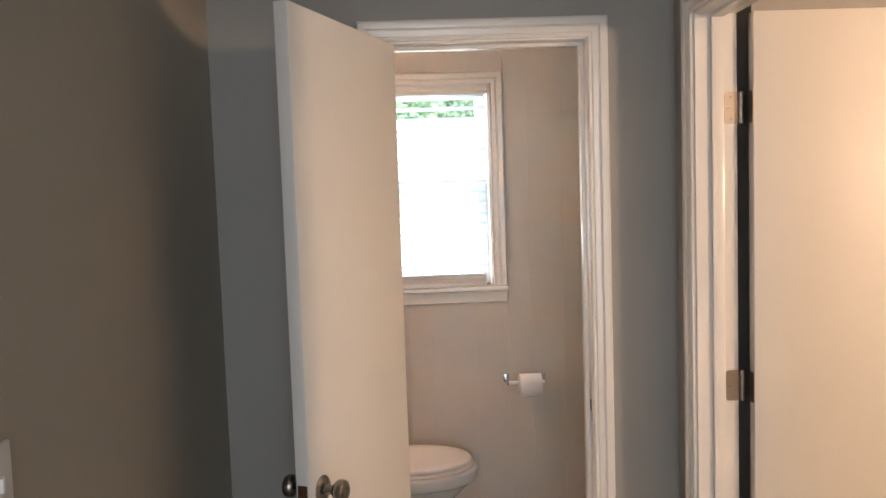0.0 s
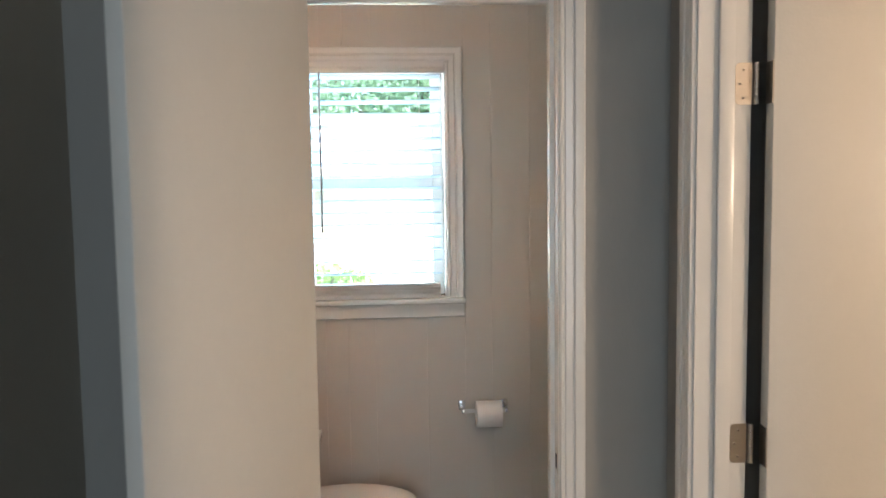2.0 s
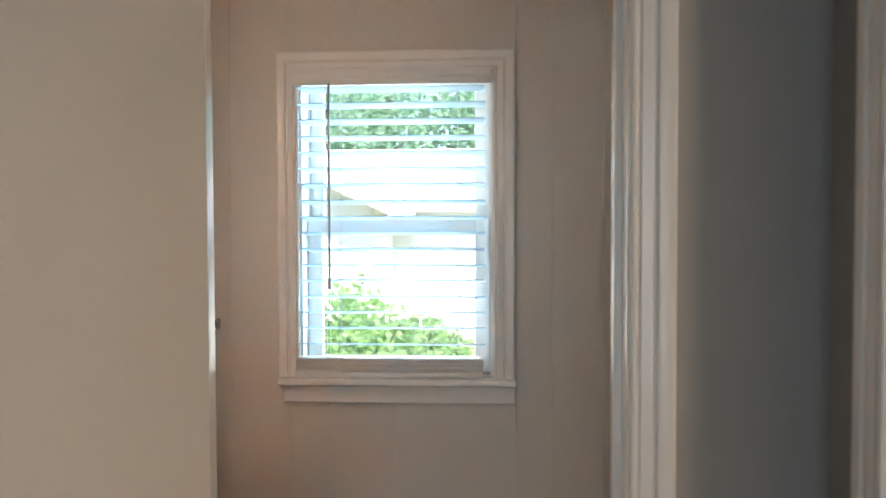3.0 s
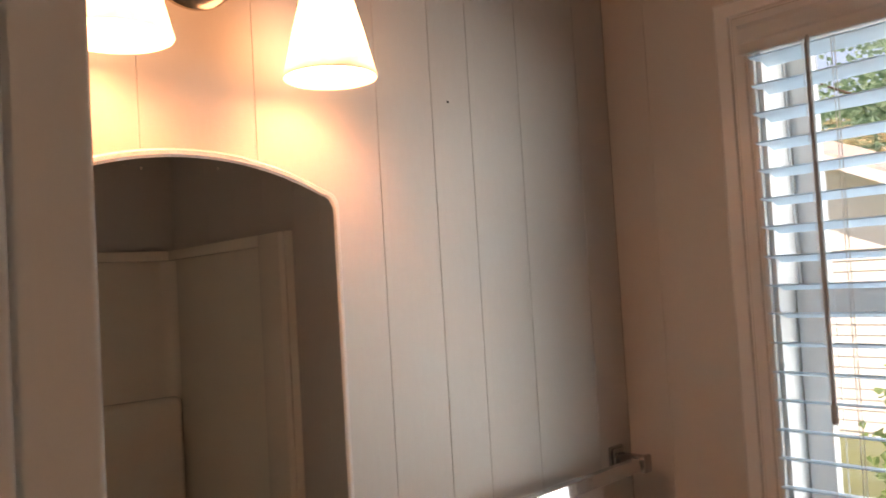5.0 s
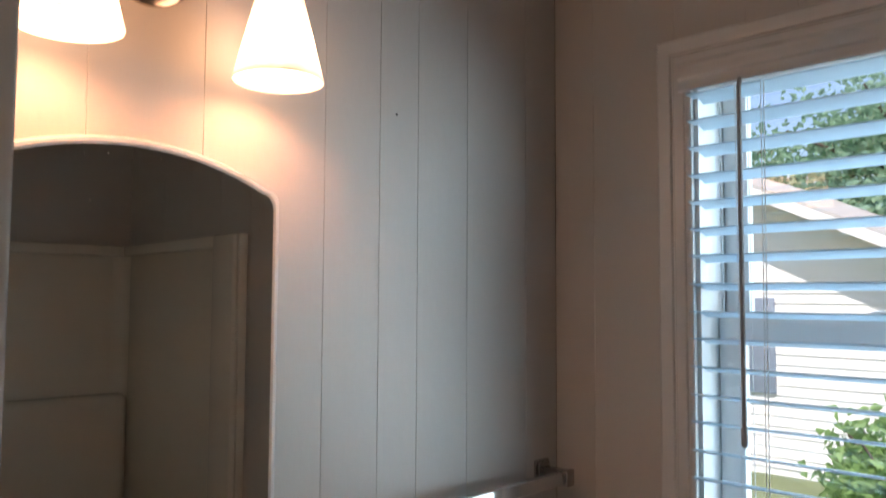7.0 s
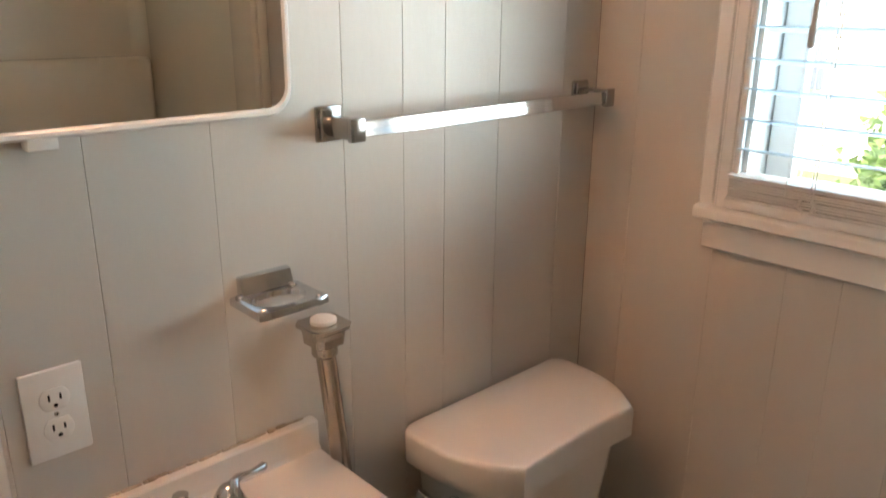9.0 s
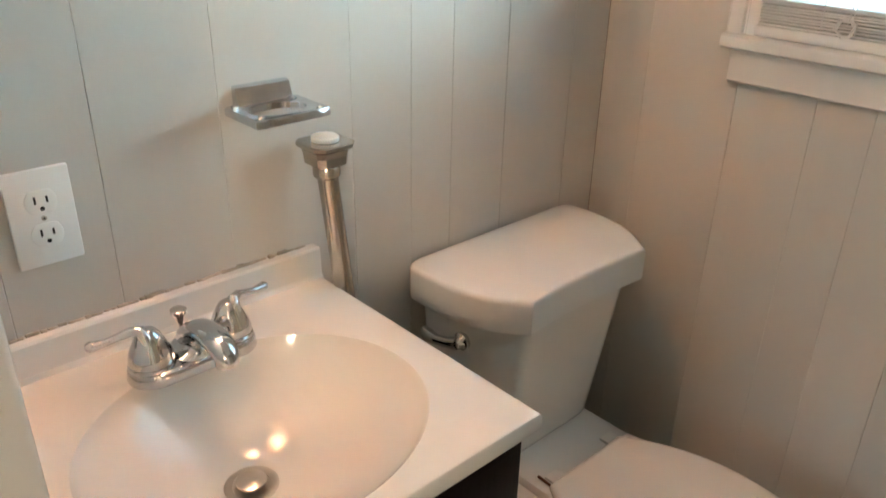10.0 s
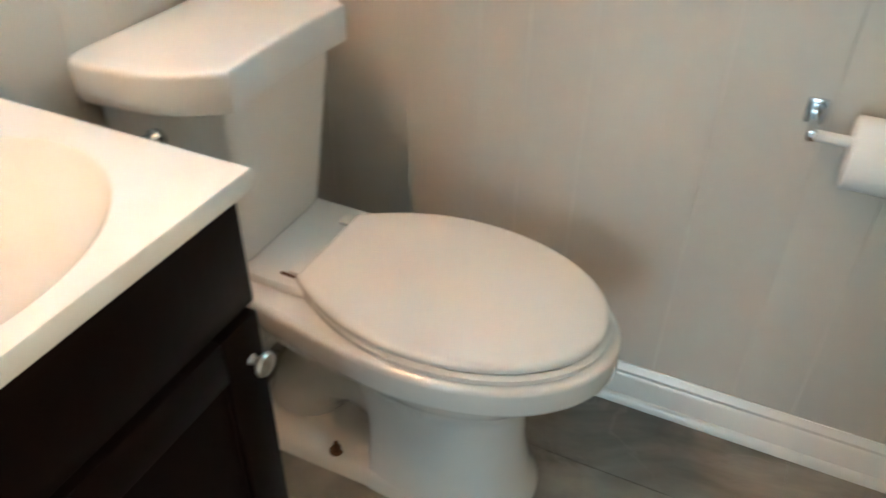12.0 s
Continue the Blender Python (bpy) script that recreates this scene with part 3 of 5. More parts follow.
# side room door, open at a right angle
bm = bmesh.new()
box(bm, HALL_X1 - 0.001, HALL_X1 + 0.119, R_Y1, R_Y1 + 0.018, 0, R_Z + 0.018, bevel=0.0015, seg=1)
box(bm, HALL_X1 - 0.001, HALL_X1 + 0.119, R_Y0 - 0.018, R_Y0, 0, R_Z + 0.018, bevel=0.0015, seg=1)
box(bm, HALL_X1 - 0.001, HALL_X1 + 0.119, R_Y0, R_Y1, R_Z, R_Z + 0.018)
jamb_r = structure(part("door_frame_side", bm, TRIM), "white painted jamb of the side room doorway", "door frame")
bm = bmesh.new()
SX = HALL_X1 + 0.118 - 0.040
box(bm, SX - 0.034, SX, R_Y1 - 0.011, R_Y1, 0, R_Z, bevel=0.002)
box(bm, SX - 0.034, SX, R_Y0, R_Y0 + 0.011, 0, R_Z, bevel=0.002)
box(bm, SX - 0.034, SX, R_Y0 + 0.011, R_Y1 - 0.011, R_Z - 0.011, R_Z, bevel=0.002)
part("door_stop", bm, TRIM, jamb_r)
casing("trim_side_door", R_Y0 - 0.006, R_Y1 + 0.006, R_Z + 0.006, lambda u, o, z: (HALL_X1 - o, u, z), label="white moulded casing round the side doorway")
door_2 = empty("door_2", HALL_X1 + 0.126, R_Y1, 0)
LX = HALL_X1 + 0.148
part("leaf", box(bmesh.new(), LX, LX + 0.80, R_Y1 - 0.041, R_Y1 - 0.006, 0.012, R_Z - 0.004, bevel=0.0025), DOORPAINT, door_2)
knob_set(door_2, LX + 0.74, R_Y1 - 0.041, R_Y1 - 0.006, 0.93, HINGENICKEL)
tagged(door_2, "white flush door of the side room standing open", "door", kind="structure")
for z in (1.809, 1.018, 0.25):
    hz = (z - 0.0445, z + 0.0445)
    h = hinge_leaf(jamb_r, "hinge", (HALL_X1 + 0.082, HALL_X1 + 0.119, R_Y1 - 0.0018, R_Y1 + 0.001, *hz), (HALL_X1 + 0.127, R_Y1 - 0.004), *hz, HINGENICKEL,
                   [(HALL_X1 + 0.10, R_Y1 - 0.0018, z + 0.03), (HALL_X1 + 0.092, R_Y1 - 0.0018, z), (HALL_X1 + 0.10, R_Y1 - 0.0018, z - 0.03)], "y")
    part("edge_plate", box(bmesh.new(), LX - 0.0018, LX + 0.001, R_Y1 - 0.040, R_Y1 - 0.008, *hz, bevel=0.0005, seg=1), HINGENICKEL, h)

# switch plate on the hall wall
plate = empty("light_switch", HALL_X0, -2.527, 1.21)
part("cover", box(bmesh.new(), HALL_X0, HALL_X0 + 0.006, -2.5825, -2.5115, 1.152, 1.267, bevel=0.0025), PLASTIC, plate)
part("toggle", box(bmesh.new(), HALL_X0 + 0.005, HALL_X0 + 0.014, -2.552, -2.542, 1.20, 1.222, bevel=0.002), PLASTIC, plate)
tagged(plate, "white plastic light switch plate on the hall wall", "light switch")

# ---------------------------------------------------------------- window
window = empty("window_1", (WX0 + WX1) / 2, 0.06, WZ0)
bm = bmesh.new()
place = lambda u, o, z: (u, -o, z)
WCASE = [(w * 1.1, o) for w, o in CASE]
for s, e in ((WX0 + 0.006, -1), (WX1 - 0.006, 1)):
    loft(bm, [[place(s + e * w, o, 1.153) for w, o in WCASE], [place(s + e * w, o, WZ1 - 0.02 + w) for w, o in WCASE]])
loft(bm, [[place(WX0 + 0.006 - w, o, WZ1 - 0.02 + w) for w, o in WCASE], [place(WX1 - 0.006 + w, o, WZ1 - 0.02 + w) for w, o in WCASE]])
part("window_frame", bm, TRIM, window, "white moulded window casing")
bm = bmesh.new()
sill = [(0.0, 0.0), (0.0, -0.024), (0.03, -0.024), (0.036, -0.020), (0.038, -0.012), (0.036, -0.004), (0.03, 0.0)]
loft(bm, [[(WX0 - 0.056, -a, 1.155 + b) for a, b in sill], [(WX1 + 0.062, -a, 1.155 + b) for a, b in sill]])
box(bm, WX0 + 0.001, WX1 - 0.001, 0.0, 0.09, 1.133, 1.155)
part("window_sill", bm, TRIM, window)
bm = bmesh.new()
apron = [(0.0, 1.131), (0.019, 1.131), (0.019, 1.118), (0.016, 1.112), (0.016, 1.079), (0.012, 1.076), (0.0, 1.076)]
loft(bm, [[(WX0 - 0.044, -a, b) for a, b in apron], [(WX1 + 0.058, -a, b) for a, b in apron]])
part("apron", bm, TRIM, window)
# jamb liner, two sashes
bm = bmesh.new()
for x0, x1 in ((WX0, WX0 + 0.014), (WX1 - 0.014, WX1)):
    box(bm, x0, x1, 0.001, 0.129, 1.155, WZ1)
    m = (x0 + x1) / 2
    box(bm, m - 0.011, m + 0.011, 0.084, 0.090, 1.155, WZ1)
box(bm, WX0 + 0.014, WX1 - 0.014, 0.001, 0.129, WZ1 - 0.014, WZ1)
part("jamb_liner", bm, BLIND, window)


def sash(y0, y1, z0, z1, bot, top, w=0.046):
    bm = bmesh.new()
    a, b = WX0 + 0.016, WX1 - 0.016
    box(bm, a, a + w, y0, y1, z0, z1, bevel=0.003)
    box(bm, b - w, b, y0, y1, z0, z1, bevel=0.003)
    box(bm, a + w, b - w, y0, y1, z0, z0 + bot, bevel=0.003)
    box(bm, a + w, b - w, y0, y1, z1 - top, z1, bevel=0.003)
    s = part("sash", bm, BLIND, window, "white vinyl window sash")
    g = part("pane", box(bmesh.new(), a + w - 0.004, b - w + 0.004, (y0 + y1) / 2 - 0.002, (y0 + y1) / 2 + 0.002, z0 + bot - 0.004, z1 - top + 0.004), GLASS, s, smooth=False)
    g.visible_shadow = False
    return s


sash(0.096, 0.122, 1.59, WZ1 - 0.014, 0.05, 0.035)
lower = sash(0.066, 0.092, 1.156, 1.642, 0.05, 0.05)
part("sash_lock", box(bmesh.new(), 0.575, 0.63, 0.07, 0.10, 1.642, 1.653, bevel=0.003), BLIND, lower)

# the slatted blind
blind = empty("window_blind", (WX0 + WX1) / 2, 0.03, WZ1)
BX0, BX1 = 0.309, 0.882
bm = bmesh.new()
val = [(-0.030, 2.046), (-0.032, 2.048), (-0.032, 2.056), (-0.029, 2.060), (-0.029, 2.066), (-0.033, 2.070), (-0.033, 2.082), (-0.030, 2.086), (-0.030, 2.092), (-0.036, 2.098), (-0.036, 2.108), (-0.024, 2.108), (-0.024, 2.046)]
loft(bm, [[(0.296, y, z) for y, z in val], [(0.899, y, z) for y, z in val]])
part("valance", bm, BLIND, blind, "white grooved valance")
part("headrail", box(bmesh.new(), 0.312, 0.900, -0.023, 0.03, 2.052, 2.0835, bevel=0.002), BLIND, blind)


def slat_mesh():
    bm = bmesh.new()
    sec = []
    for k in range(7):
        t = k / 6 - 0.5
        sec.append((t * 0.05, 0.0025 * (1 - (2 * t) ** 2)))
    sec += [(y, z - 0.0026) for y, z in reversed(sec)]
    loft(bm, [[(BX0, y, z) for y, z in sec], [(BX1, y, z) for y, z in sec]])
    return bm


# open slats take the sky-tinted copy, stacked ones the plain white
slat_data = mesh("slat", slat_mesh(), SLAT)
stack_data = mesh("slat", slat_mesh(), BLIND)
random.seed(4)
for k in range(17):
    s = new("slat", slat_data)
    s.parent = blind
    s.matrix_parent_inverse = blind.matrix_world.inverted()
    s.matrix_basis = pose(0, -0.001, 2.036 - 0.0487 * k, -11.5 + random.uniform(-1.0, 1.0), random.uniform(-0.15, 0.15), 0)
for k in range(9):
    s = new("slat", stack_data)
    s.parent = blind
    s.matrix_parent_inverse = blind.matrix_world.inverted()
    s.matrix_basis = pose(random.uniform(-0.003, 0.003) - 0.008, 0.0 + random.uniform(-0.003, 0.003), 1.1780 + 0.0046 * k, random.uniform(-0.6, 0.6), random.uniform(-0.1, 0.1), 0)
part("bottom_rail", box(bmesh.new(), BX0 - 0.012, BX1 - 0.008, -0.026, 0.025, 1.1565, 1.174, bevel=0.003), BLIND, blind)
for x in (0.40, 0.80):
    for y in (-0.0265, 0.0255):
        bm = bmesh.new()
        tube(bm, [(x, y, 2.06), (x, y, 1.18)], 0.0007, 6)
        part("ladder_cord", bm, BLIND, blind)
bm = bmesh.new()
tube(bm, [(0.411, -0.026, 2.056), (0.411, -0.036, 2.035), (0.411, -0.038, 1.46)], 0.0042, 8)
turn_profile(bm, 0.411, -0.038, [(0.0042, 0.0), (0.0055, -0.004), (0.0055, -0.03), (0.003, -0.034)], 10, "z", 1.46)
part("tilt_wand", bm, LIGHTPULL, blind, "thin grey tilt wand")
# the lift cord wound round the stacked slats
rnd = random.Random(21)
for k in range(5):
    bm = bmesh.new()
    p0 = rnd.uniform(0, 6.28)
    pts = [(0.438 + (0.010 + 0.009 * rnd.random()) * math.cos(p0 + q * 1.15) + rnd.uniform(-0.003, 0.003), -0.0285 - rnd.uniform(0.0, 0.006), 1.187 + (0.010 + 0.006 * rnd.random()) * math.sin(p0 + q * 1.15)) for q in range(7)]
    tube(bm, pts, 0.0011, 6)
    part("lift_cord", bm, BLIND, blind, "white cord in a loose knot")
for x in (0.444, 0.449):
    bm = bmesh.new()
    tube(bm, [(x, -0.024, 2.05), (x - 0.002, -0.026, 1.6), (x - 0.004, -0.0275, 1.215), (x - 0.006, -0.029, 1.192)], 0.0008, 6)
    part("lift_cord", bm, BLIND, blind)
tagged(blind, "white slatted blind lowered with its slats open in the window", "blind")
tagged(window, "white sash window with a moulded casing and sill", "window", kind="structure")

# ---------------------------------------------------------------- vanity
VY0, VY1, VX, VZ = -1.146, -0.676, 0.454, 0.836
SY = -0.912
vanity = empty("vanity_cabinet", 0.2, SY, 0)
CX = 0.428
bm = bmesh.new()
box(bm, 0.004, CX - 0.02, VY0 + 0.012, VY0 + 0.028, 0.09, VZ - 0.026)
box(bm, 0.004, CX - 0.02, VY1 - 0.028, VY1 - 0.012, 0.09, VZ - 0.026)
box(bm, 0.004, 0.012, VY0 + 0.028, VY1 - 0.028, 0.09, VZ - 0.026)
box(bm, 0.012, CX - 0.02, VY0 + 0.028, VY1 - 0.028, 0.09, 0.106)
box(bm, 0.004, CX - 0.075, VY0 + 0.012, VY1 - 0.012, 0.0, 0.09)
part("body", bm, ESPRESSO, vanity)
bm = bmesh.new()
box(bm, CX - 0.02, CX - 0.004, VY0 + 0.012, VY0 + 0.042, 0.09, VZ - 0.026, bevel=0.001)
box(bm, CX - 0.02, CX - 0.004, VY1 - 0.042, VY1 - 0.012, 0.09, VZ - 0.026, bevel=0.001)
box(bm, CX - 0.02, CX - 0.004, VY0 + 0.042, VY1 - 0.042, VZ - 0.05, VZ - 0.026)
box(bm, CX - 0.02, CX - 0.004, VY0 + 0.042, VY1 - 0.042, 0.652, 0.69)
box(bm, CX - 0.02, CX - 0.004, VY0 + 0.042, VY1 - 0.042, 0.09, 0.12)
part("face_frame", bm, ESPRESSO, vanity)
part("drawer_front", box(bmesh.new(), CX - 0.004, CX + 0.012, VY0 + 0.014, VY1 - 0.014, 0.672, VZ - 0.032, bevel=0.003), ESPRESSO, vanity)
# framed door with a recessed centre
D = (VY0 + 0.014, VY1 - 0.014, 0.10, 0.660)
W = 0.06
vdoor = part("door", box(bmesh.new(), CX - 0.003, CX + 0.004, D[0] + W - 0.004, D[1] - W + 0.004, D[2] + W - 0.004, D[3] - W + 0.004), ESPRESSO, vanity, "dark framed cabinet door")
for a, b in ((D[0], D[0] + W), (D[1] - W, D[1])):
    part("stile", box(bmesh.new(), CX - 0.003, CX + 0.014, a, b, D[2], D[3], bevel=0.003), ESPRESSO, vdoor)
for a, b in ((D[2], D[2] + W), (D[3] - W, D[3])):
    part("rail", box(bmesh.new(), CX - 0.003, CX + 0.0138, D[0] + W, D[1] - W, a, b, bevel=0.003), ESPRESSO, vdoor)
bm = bmesh.new()
turn_profile(bm, CX + 0.014, VY1 - 0.036, [(0.007, 0.0), (0.0055, 0.003), (0.005, 0.008), (0.009, 0.011), (0.0145, 0.015), (0.0155, 0.018), (0.0135, 0.022), (0.006, 0.0245), (0.0005, 0.025)], 20, "x", 0.603)
part("knob", bm, HINGENICKEL, vdoor, "small satin nickel knob")
tagged(vanity, "dark espresso wood vanity cabinet with one framed door", "vanity")


def sink_top():
    """The one-piece top: slab, oval bowl and back splash."""
    n = 72
    cx, cy, a, b = 0.262, -0.920, 0.166, 0.195
    dx, dy = 0.232, -0.926
    bm = bmesh.new()
    rings = []
    prof = [(0.115, 0.108), (0.22, 0.106), (0.38, 0.098), (0.55, 0.082), (0.70, 0.060), (0.82, 0.0400), (0.90, 0.0255), (0.95, 0.0145), (0.978, 0.0068), (0.992, 0.0020), (1.0, 0.0)]
    for s, d in prof:
        k = max(0.0, 1 - s) ** 0.8
        ox, oy = cx + (dx - cx) * k, cy + (dy - cy) * k
        rings.append([(ox + a * s * math.cos(2 * math.pi * i / n), oy + b * s * math.sin(2 * math.pi * i / n), VZ - d) for i in range(n)])
    x0, x1, y0, y1 = 0.018, VX, VY0, VY1

    def edge(i, inset):
        u, v = math.cos(2 * math.pi * i / n), math.sin(2 * math.pi * i / n)
        X0, X1, Y0, Y1 = x0, x1 - inset, y0 + inset, y1 - inset
        k = min((X1 - cx) / u if u > 1e-9 else 1e9, (X0 - cx) / u if u < -1e-9 else 1e9, (Y1 - cy) / v if v > 1e-9 else 1e9, (Y0 - cy) / v if v < -1e-9 else 1e9)
        return cx + u * k, cy + v * k

    # move the nearest direction onto each corner so that the slab stays square
    def ring(inset, z):
        pts = [edge(i, inset) for i in range(n)]
        for c in ((x0, y0 + inset), (x0, y1 - inset), (x1 - inset, y0 + inset), (x1 - inset, y1 - inset)):
            j = min(range(n), key=lambda i: (pts[i][0] - c[0]) ** 2 + (pts[i][1] - c[1]) ** 2)
            pts[j] = c
        return [(p[0], p[1], z) for p in pts]

    rings += [ring(0.006, VZ), ring(0.002, VZ - 0.0015), ring(0.0, VZ - 0.005), ring(0.0, VZ - 0.022), ring(0.003, VZ - 0.026)]
    loft(bm, rings, cap0=False, cap1=False)
    top = part("countertop", bm, MARBLE, None)
    bm = bmesh.new()
    sp = [(0.002, VZ - 0.026), (0.002, VZ + 0.047), (0.016, VZ + 0.047), (0.0195, VZ + 0.044), (0.021, VZ + 0.006), (0.026, VZ + 0.0005), (0.026, VZ - 0.004)]
    loft(bm, [[(x, VY0 + 0.001, z) for x, z in sp], [(x, VY1 - 0.004, z) for x, z in sp], [(x * 0.93 + 0.0005, VY1, z - 0.001) for x, z in sp]])
    part("backsplash", bm, MARBLE, top)
    bm = bmesh.new()
    turn_profile(bm, dx, dy, [(0.032, -0.001), (0.032, 0.0015), (0.029, 0.0025), (0.0225, 0.0005), (0.0215, -0.014), (0.0005, -0.014)], 32, "z", VZ - 0.108)
    part("drain_flange", bm, DRAIN, top, "dull chrome drain ring")
    bm = bmesh.new()
    turn_profile(bm, dx, dy, [(0.010, -0.014), (0.010, 0.004), (0.0175, 0.0055), (0.0178, 0.0085), (0.013, 0.0105), (0.0005, 0.0112)], 28, "z", VZ - 0.108)
    part("stopper", bm, DRAIN, top, "dull chrome pop-up stopper")
    return tagged(top, "white cultured marble sink top with an oval bowl", "sink")


sink = sink_top()
random.seed(9)
bm = bmesh.new()
y = VY0 + 0.01
while y < VY1 - 0.03:
    s = random.uniform(0.006, 0.022)
    h = random.uniform(0.0015, 0.0045)
    box(bm, 0.0005, 0.004 + random.uniform(0, 0.003), y, y + s, VZ + 0.046, VZ + 0.047 + h, bevel=0.001, seg=1)
    y += s * random.uniform(0.85, 1.15)
caulk = part("caulk_line", bm, CAULK)
tagged(caulk, "old stained caulk along the top of the back splash", "caulk", kind="stuff")

# faucet
faucet = empty("faucet", 0.095, SY, VZ)
FY = -0.920


def stadium(cx, cy, z, hx, hy, n=16):
    pts = []
    for e, a0 in ((1, 0), (-1, 180)):
        for k in range(n + 1):
            a = radians(a0 + 180 * k / n)
            pts.append((cx + hx * math.cos(a), cy + e * (hy - hx) + hx * math.sin(a), z))
    return pts


BX = 0.103
bm = bmesh.new()
loft(bm, [stadium(BX, FY, VZ + z, hx, hy) for z, hx, hy in ((0.0, 0.0325, 0.081), (0.0015, 0.033, 0.0815), (0.013, 0.0315, 0.080), (0.016, 0.0295, 0.078), (0.0175, 0.025, 0.073), (0.018, 0.016, 0.064))])
part("base_plate", bm, CHROME, faucet)
# saddle that rises to the spout between the handles
bm = bmesh.new()
rings = []
for k in range(17):
    t = -1 + 2 * k / 16
    h = 0.0165 + 0.019 * math.exp(-(t / 0.45) ** 2)
    w = 0.026 + 0.004 * math.exp(-(t / 0.5) ** 2)
    rings.append([(BX - 0.001 + w * math.cos(a), FY + 0.042 * t, VZ + 0.008 + (h - 0.008) * max(0.0, math.sin(a)) ** 0.6) for a in [math.pi * q / 14 for q in range(15)]])
loft(bm, rings)
part("saddle", bm, CHROME, faucet)
# the spout climbs out over the bowl and bends down to its outlet
bm = bmesh.new()
spout = [(0.086, 0.026, 0.013), (0.098, 0.034, 0.0170), (0.114, 0.046, 0.0178), (0.132, 0.0555, 0.0178), (0.150, 0.0610, 0.0174), (0.167, 0.0620, 0.0170), (0.182, 0.0595, 0.0164), (0.193, 0.0545, 0.0154), (0.2005, 0.0475, 0.0130), (0.2028, 0.0430, 0.0095)]
rings = []
for i, (x, z, r) in enumerate(spout):
    p0, p1 = spout[max(0, i - 1)], spout[min(len(spout) - 1, i + 1)]
    d = Vector((p1[0] - p0[0], 0, p1[1] - p0[1])).normalized()
    up = Vector((-d.z, 0, d.x))
    rings.append([Vector((x, FY, VZ + z)) + up * (0.80 * r * math.cos(2 * math.pi * k / 24)) + Vector((0, 1, 0)) * (1.0 * r * math.sin(2 * math.pi * k / 24)) for k in range(24)])
loft(bm, rings)
sp = part("spout", bm, CHROME, faucet)
bm = bmesh.new()
turn_profile(bm, 0.187, FY, [(0.008, 0.0), (0.011, 0.0), (0.011, 0.016), (0.008, 0.016)], 20, "z", VZ + 0.035)
part("aerator", bm, CHROME, sp)
for s in (-1, 1):
    hy = FY + 0.051 * s
    bm = bmesh.new()
    turn_profile(bm, BX, hy, [(0.0275, 0.015), (0.0275, 0.019), (0.0258, 0.0205), (0.0265, 0.0225), (0.0262, 0.028), (0.0235, 0.037), (0.0190, 0.047), (0.0148, 0.056), (0.0105, 0.0620), (0.0055, 0.0650), (0.0005, 0.0655)], 28, "z", VZ)
    h = part("handle", bm, CHROME, faucet)
    bm = bmesh.new()
    lv = [(0.115, 0.004, 0.046, 0.9), (0.110, 0.005, 0.057, 1.15), (0.104, 0.008, 0.0645, 1.1), (0.099, 0.017, 0.0650, 0.88), (0.095, 0.029, 0.0615, 0.72), (0.091, 0.041, 0.0580, 0.68), (0.088, 0.052, 0.0560, 0.85), (0.0865, 0.0605, 0.0565, 1.0), (0.086, 0.0645, 0.057, 0.6)]
    tube(bm, [(x, hy + s * y, VZ + z) for x, y, z, w in lv], 0.0066, 14, [w for *_, w in lv])
    part("lever", bm, CHROME, h)
bm = bmesh.new()
tube(bm, [(0.078, FY, VZ + 0.018), (0.075, FY, VZ + 0.050)], 0.0030, 10)
turn_profile(bm, 0.0745, FY, [(0.0045, 0.041), (0.0055, 0.047), (0.0065, 0.051), (0.0100, 0.0535), (0.0102, 0.058), (0.008, 0.0595), (0.0005, 0.060)], 18, "z", VZ)
part("lift_rod", bm, CHROME, faucet)
tagged(faucet, "chrome two-handle faucet with lever handles on the sink", "faucet")

# ---------------------------------------------------------------- toilet
TY = -0.300
toilet = empty("toilet", 0.3, TY, 0)


def tank_ring(z, hb, hf, x1, x0=0.022, bulge=0.0, n=9):
    """Outline of the tank: wide at the wall, sides sweeping in to a flat front."""
    pts = [(x0, TY - hb + 0.026, z), (x0 + 0.003, TY - hb + 0.014, z), (x0 + 0.010, TY - hb + 0.005, z), (x0 + 0.019, TY - hb + 0.001, z)]
    for k in range(2, n):
        t = k / n
        ang = t * math.pi / 2
        pts.append((x0 + (x1 - 0.006 - x0) * (0.70 * t + 0.30 * math.sin(ang)), TY - hb + (hb - hf) * (1 - math.cos(ang)) ** 1.75, z))
    for k in range(7):
        v = -1 + 2 * k / 6
        pts.append((x1 + bulge * (1 - v * v), TY + hf * v, z))
    right = [(p[0], 2 * TY - p[1], z) for p in reversed(pts[:n + 2])]
    return pts + right


def eased(ring, rounds):
    """Rounds the corners of an outline."""
    for _ in range(rounds):
        out = []
        for p, q in zip(ring, ring[1:] + ring[:1]):
            out += [tuple(a * 0.75 + b * 0.25 for a, b in zip(p, q)), tuple(a * 0.25 + b * 0.75 for a, b in zip(p, q))]
        ring = out
    return ring


def scaled(ring, k, z, cx=0.12):
    return [(cx + (x - cx) * k, TY + (y - TY) * k, z) for x, y, _ in ring]


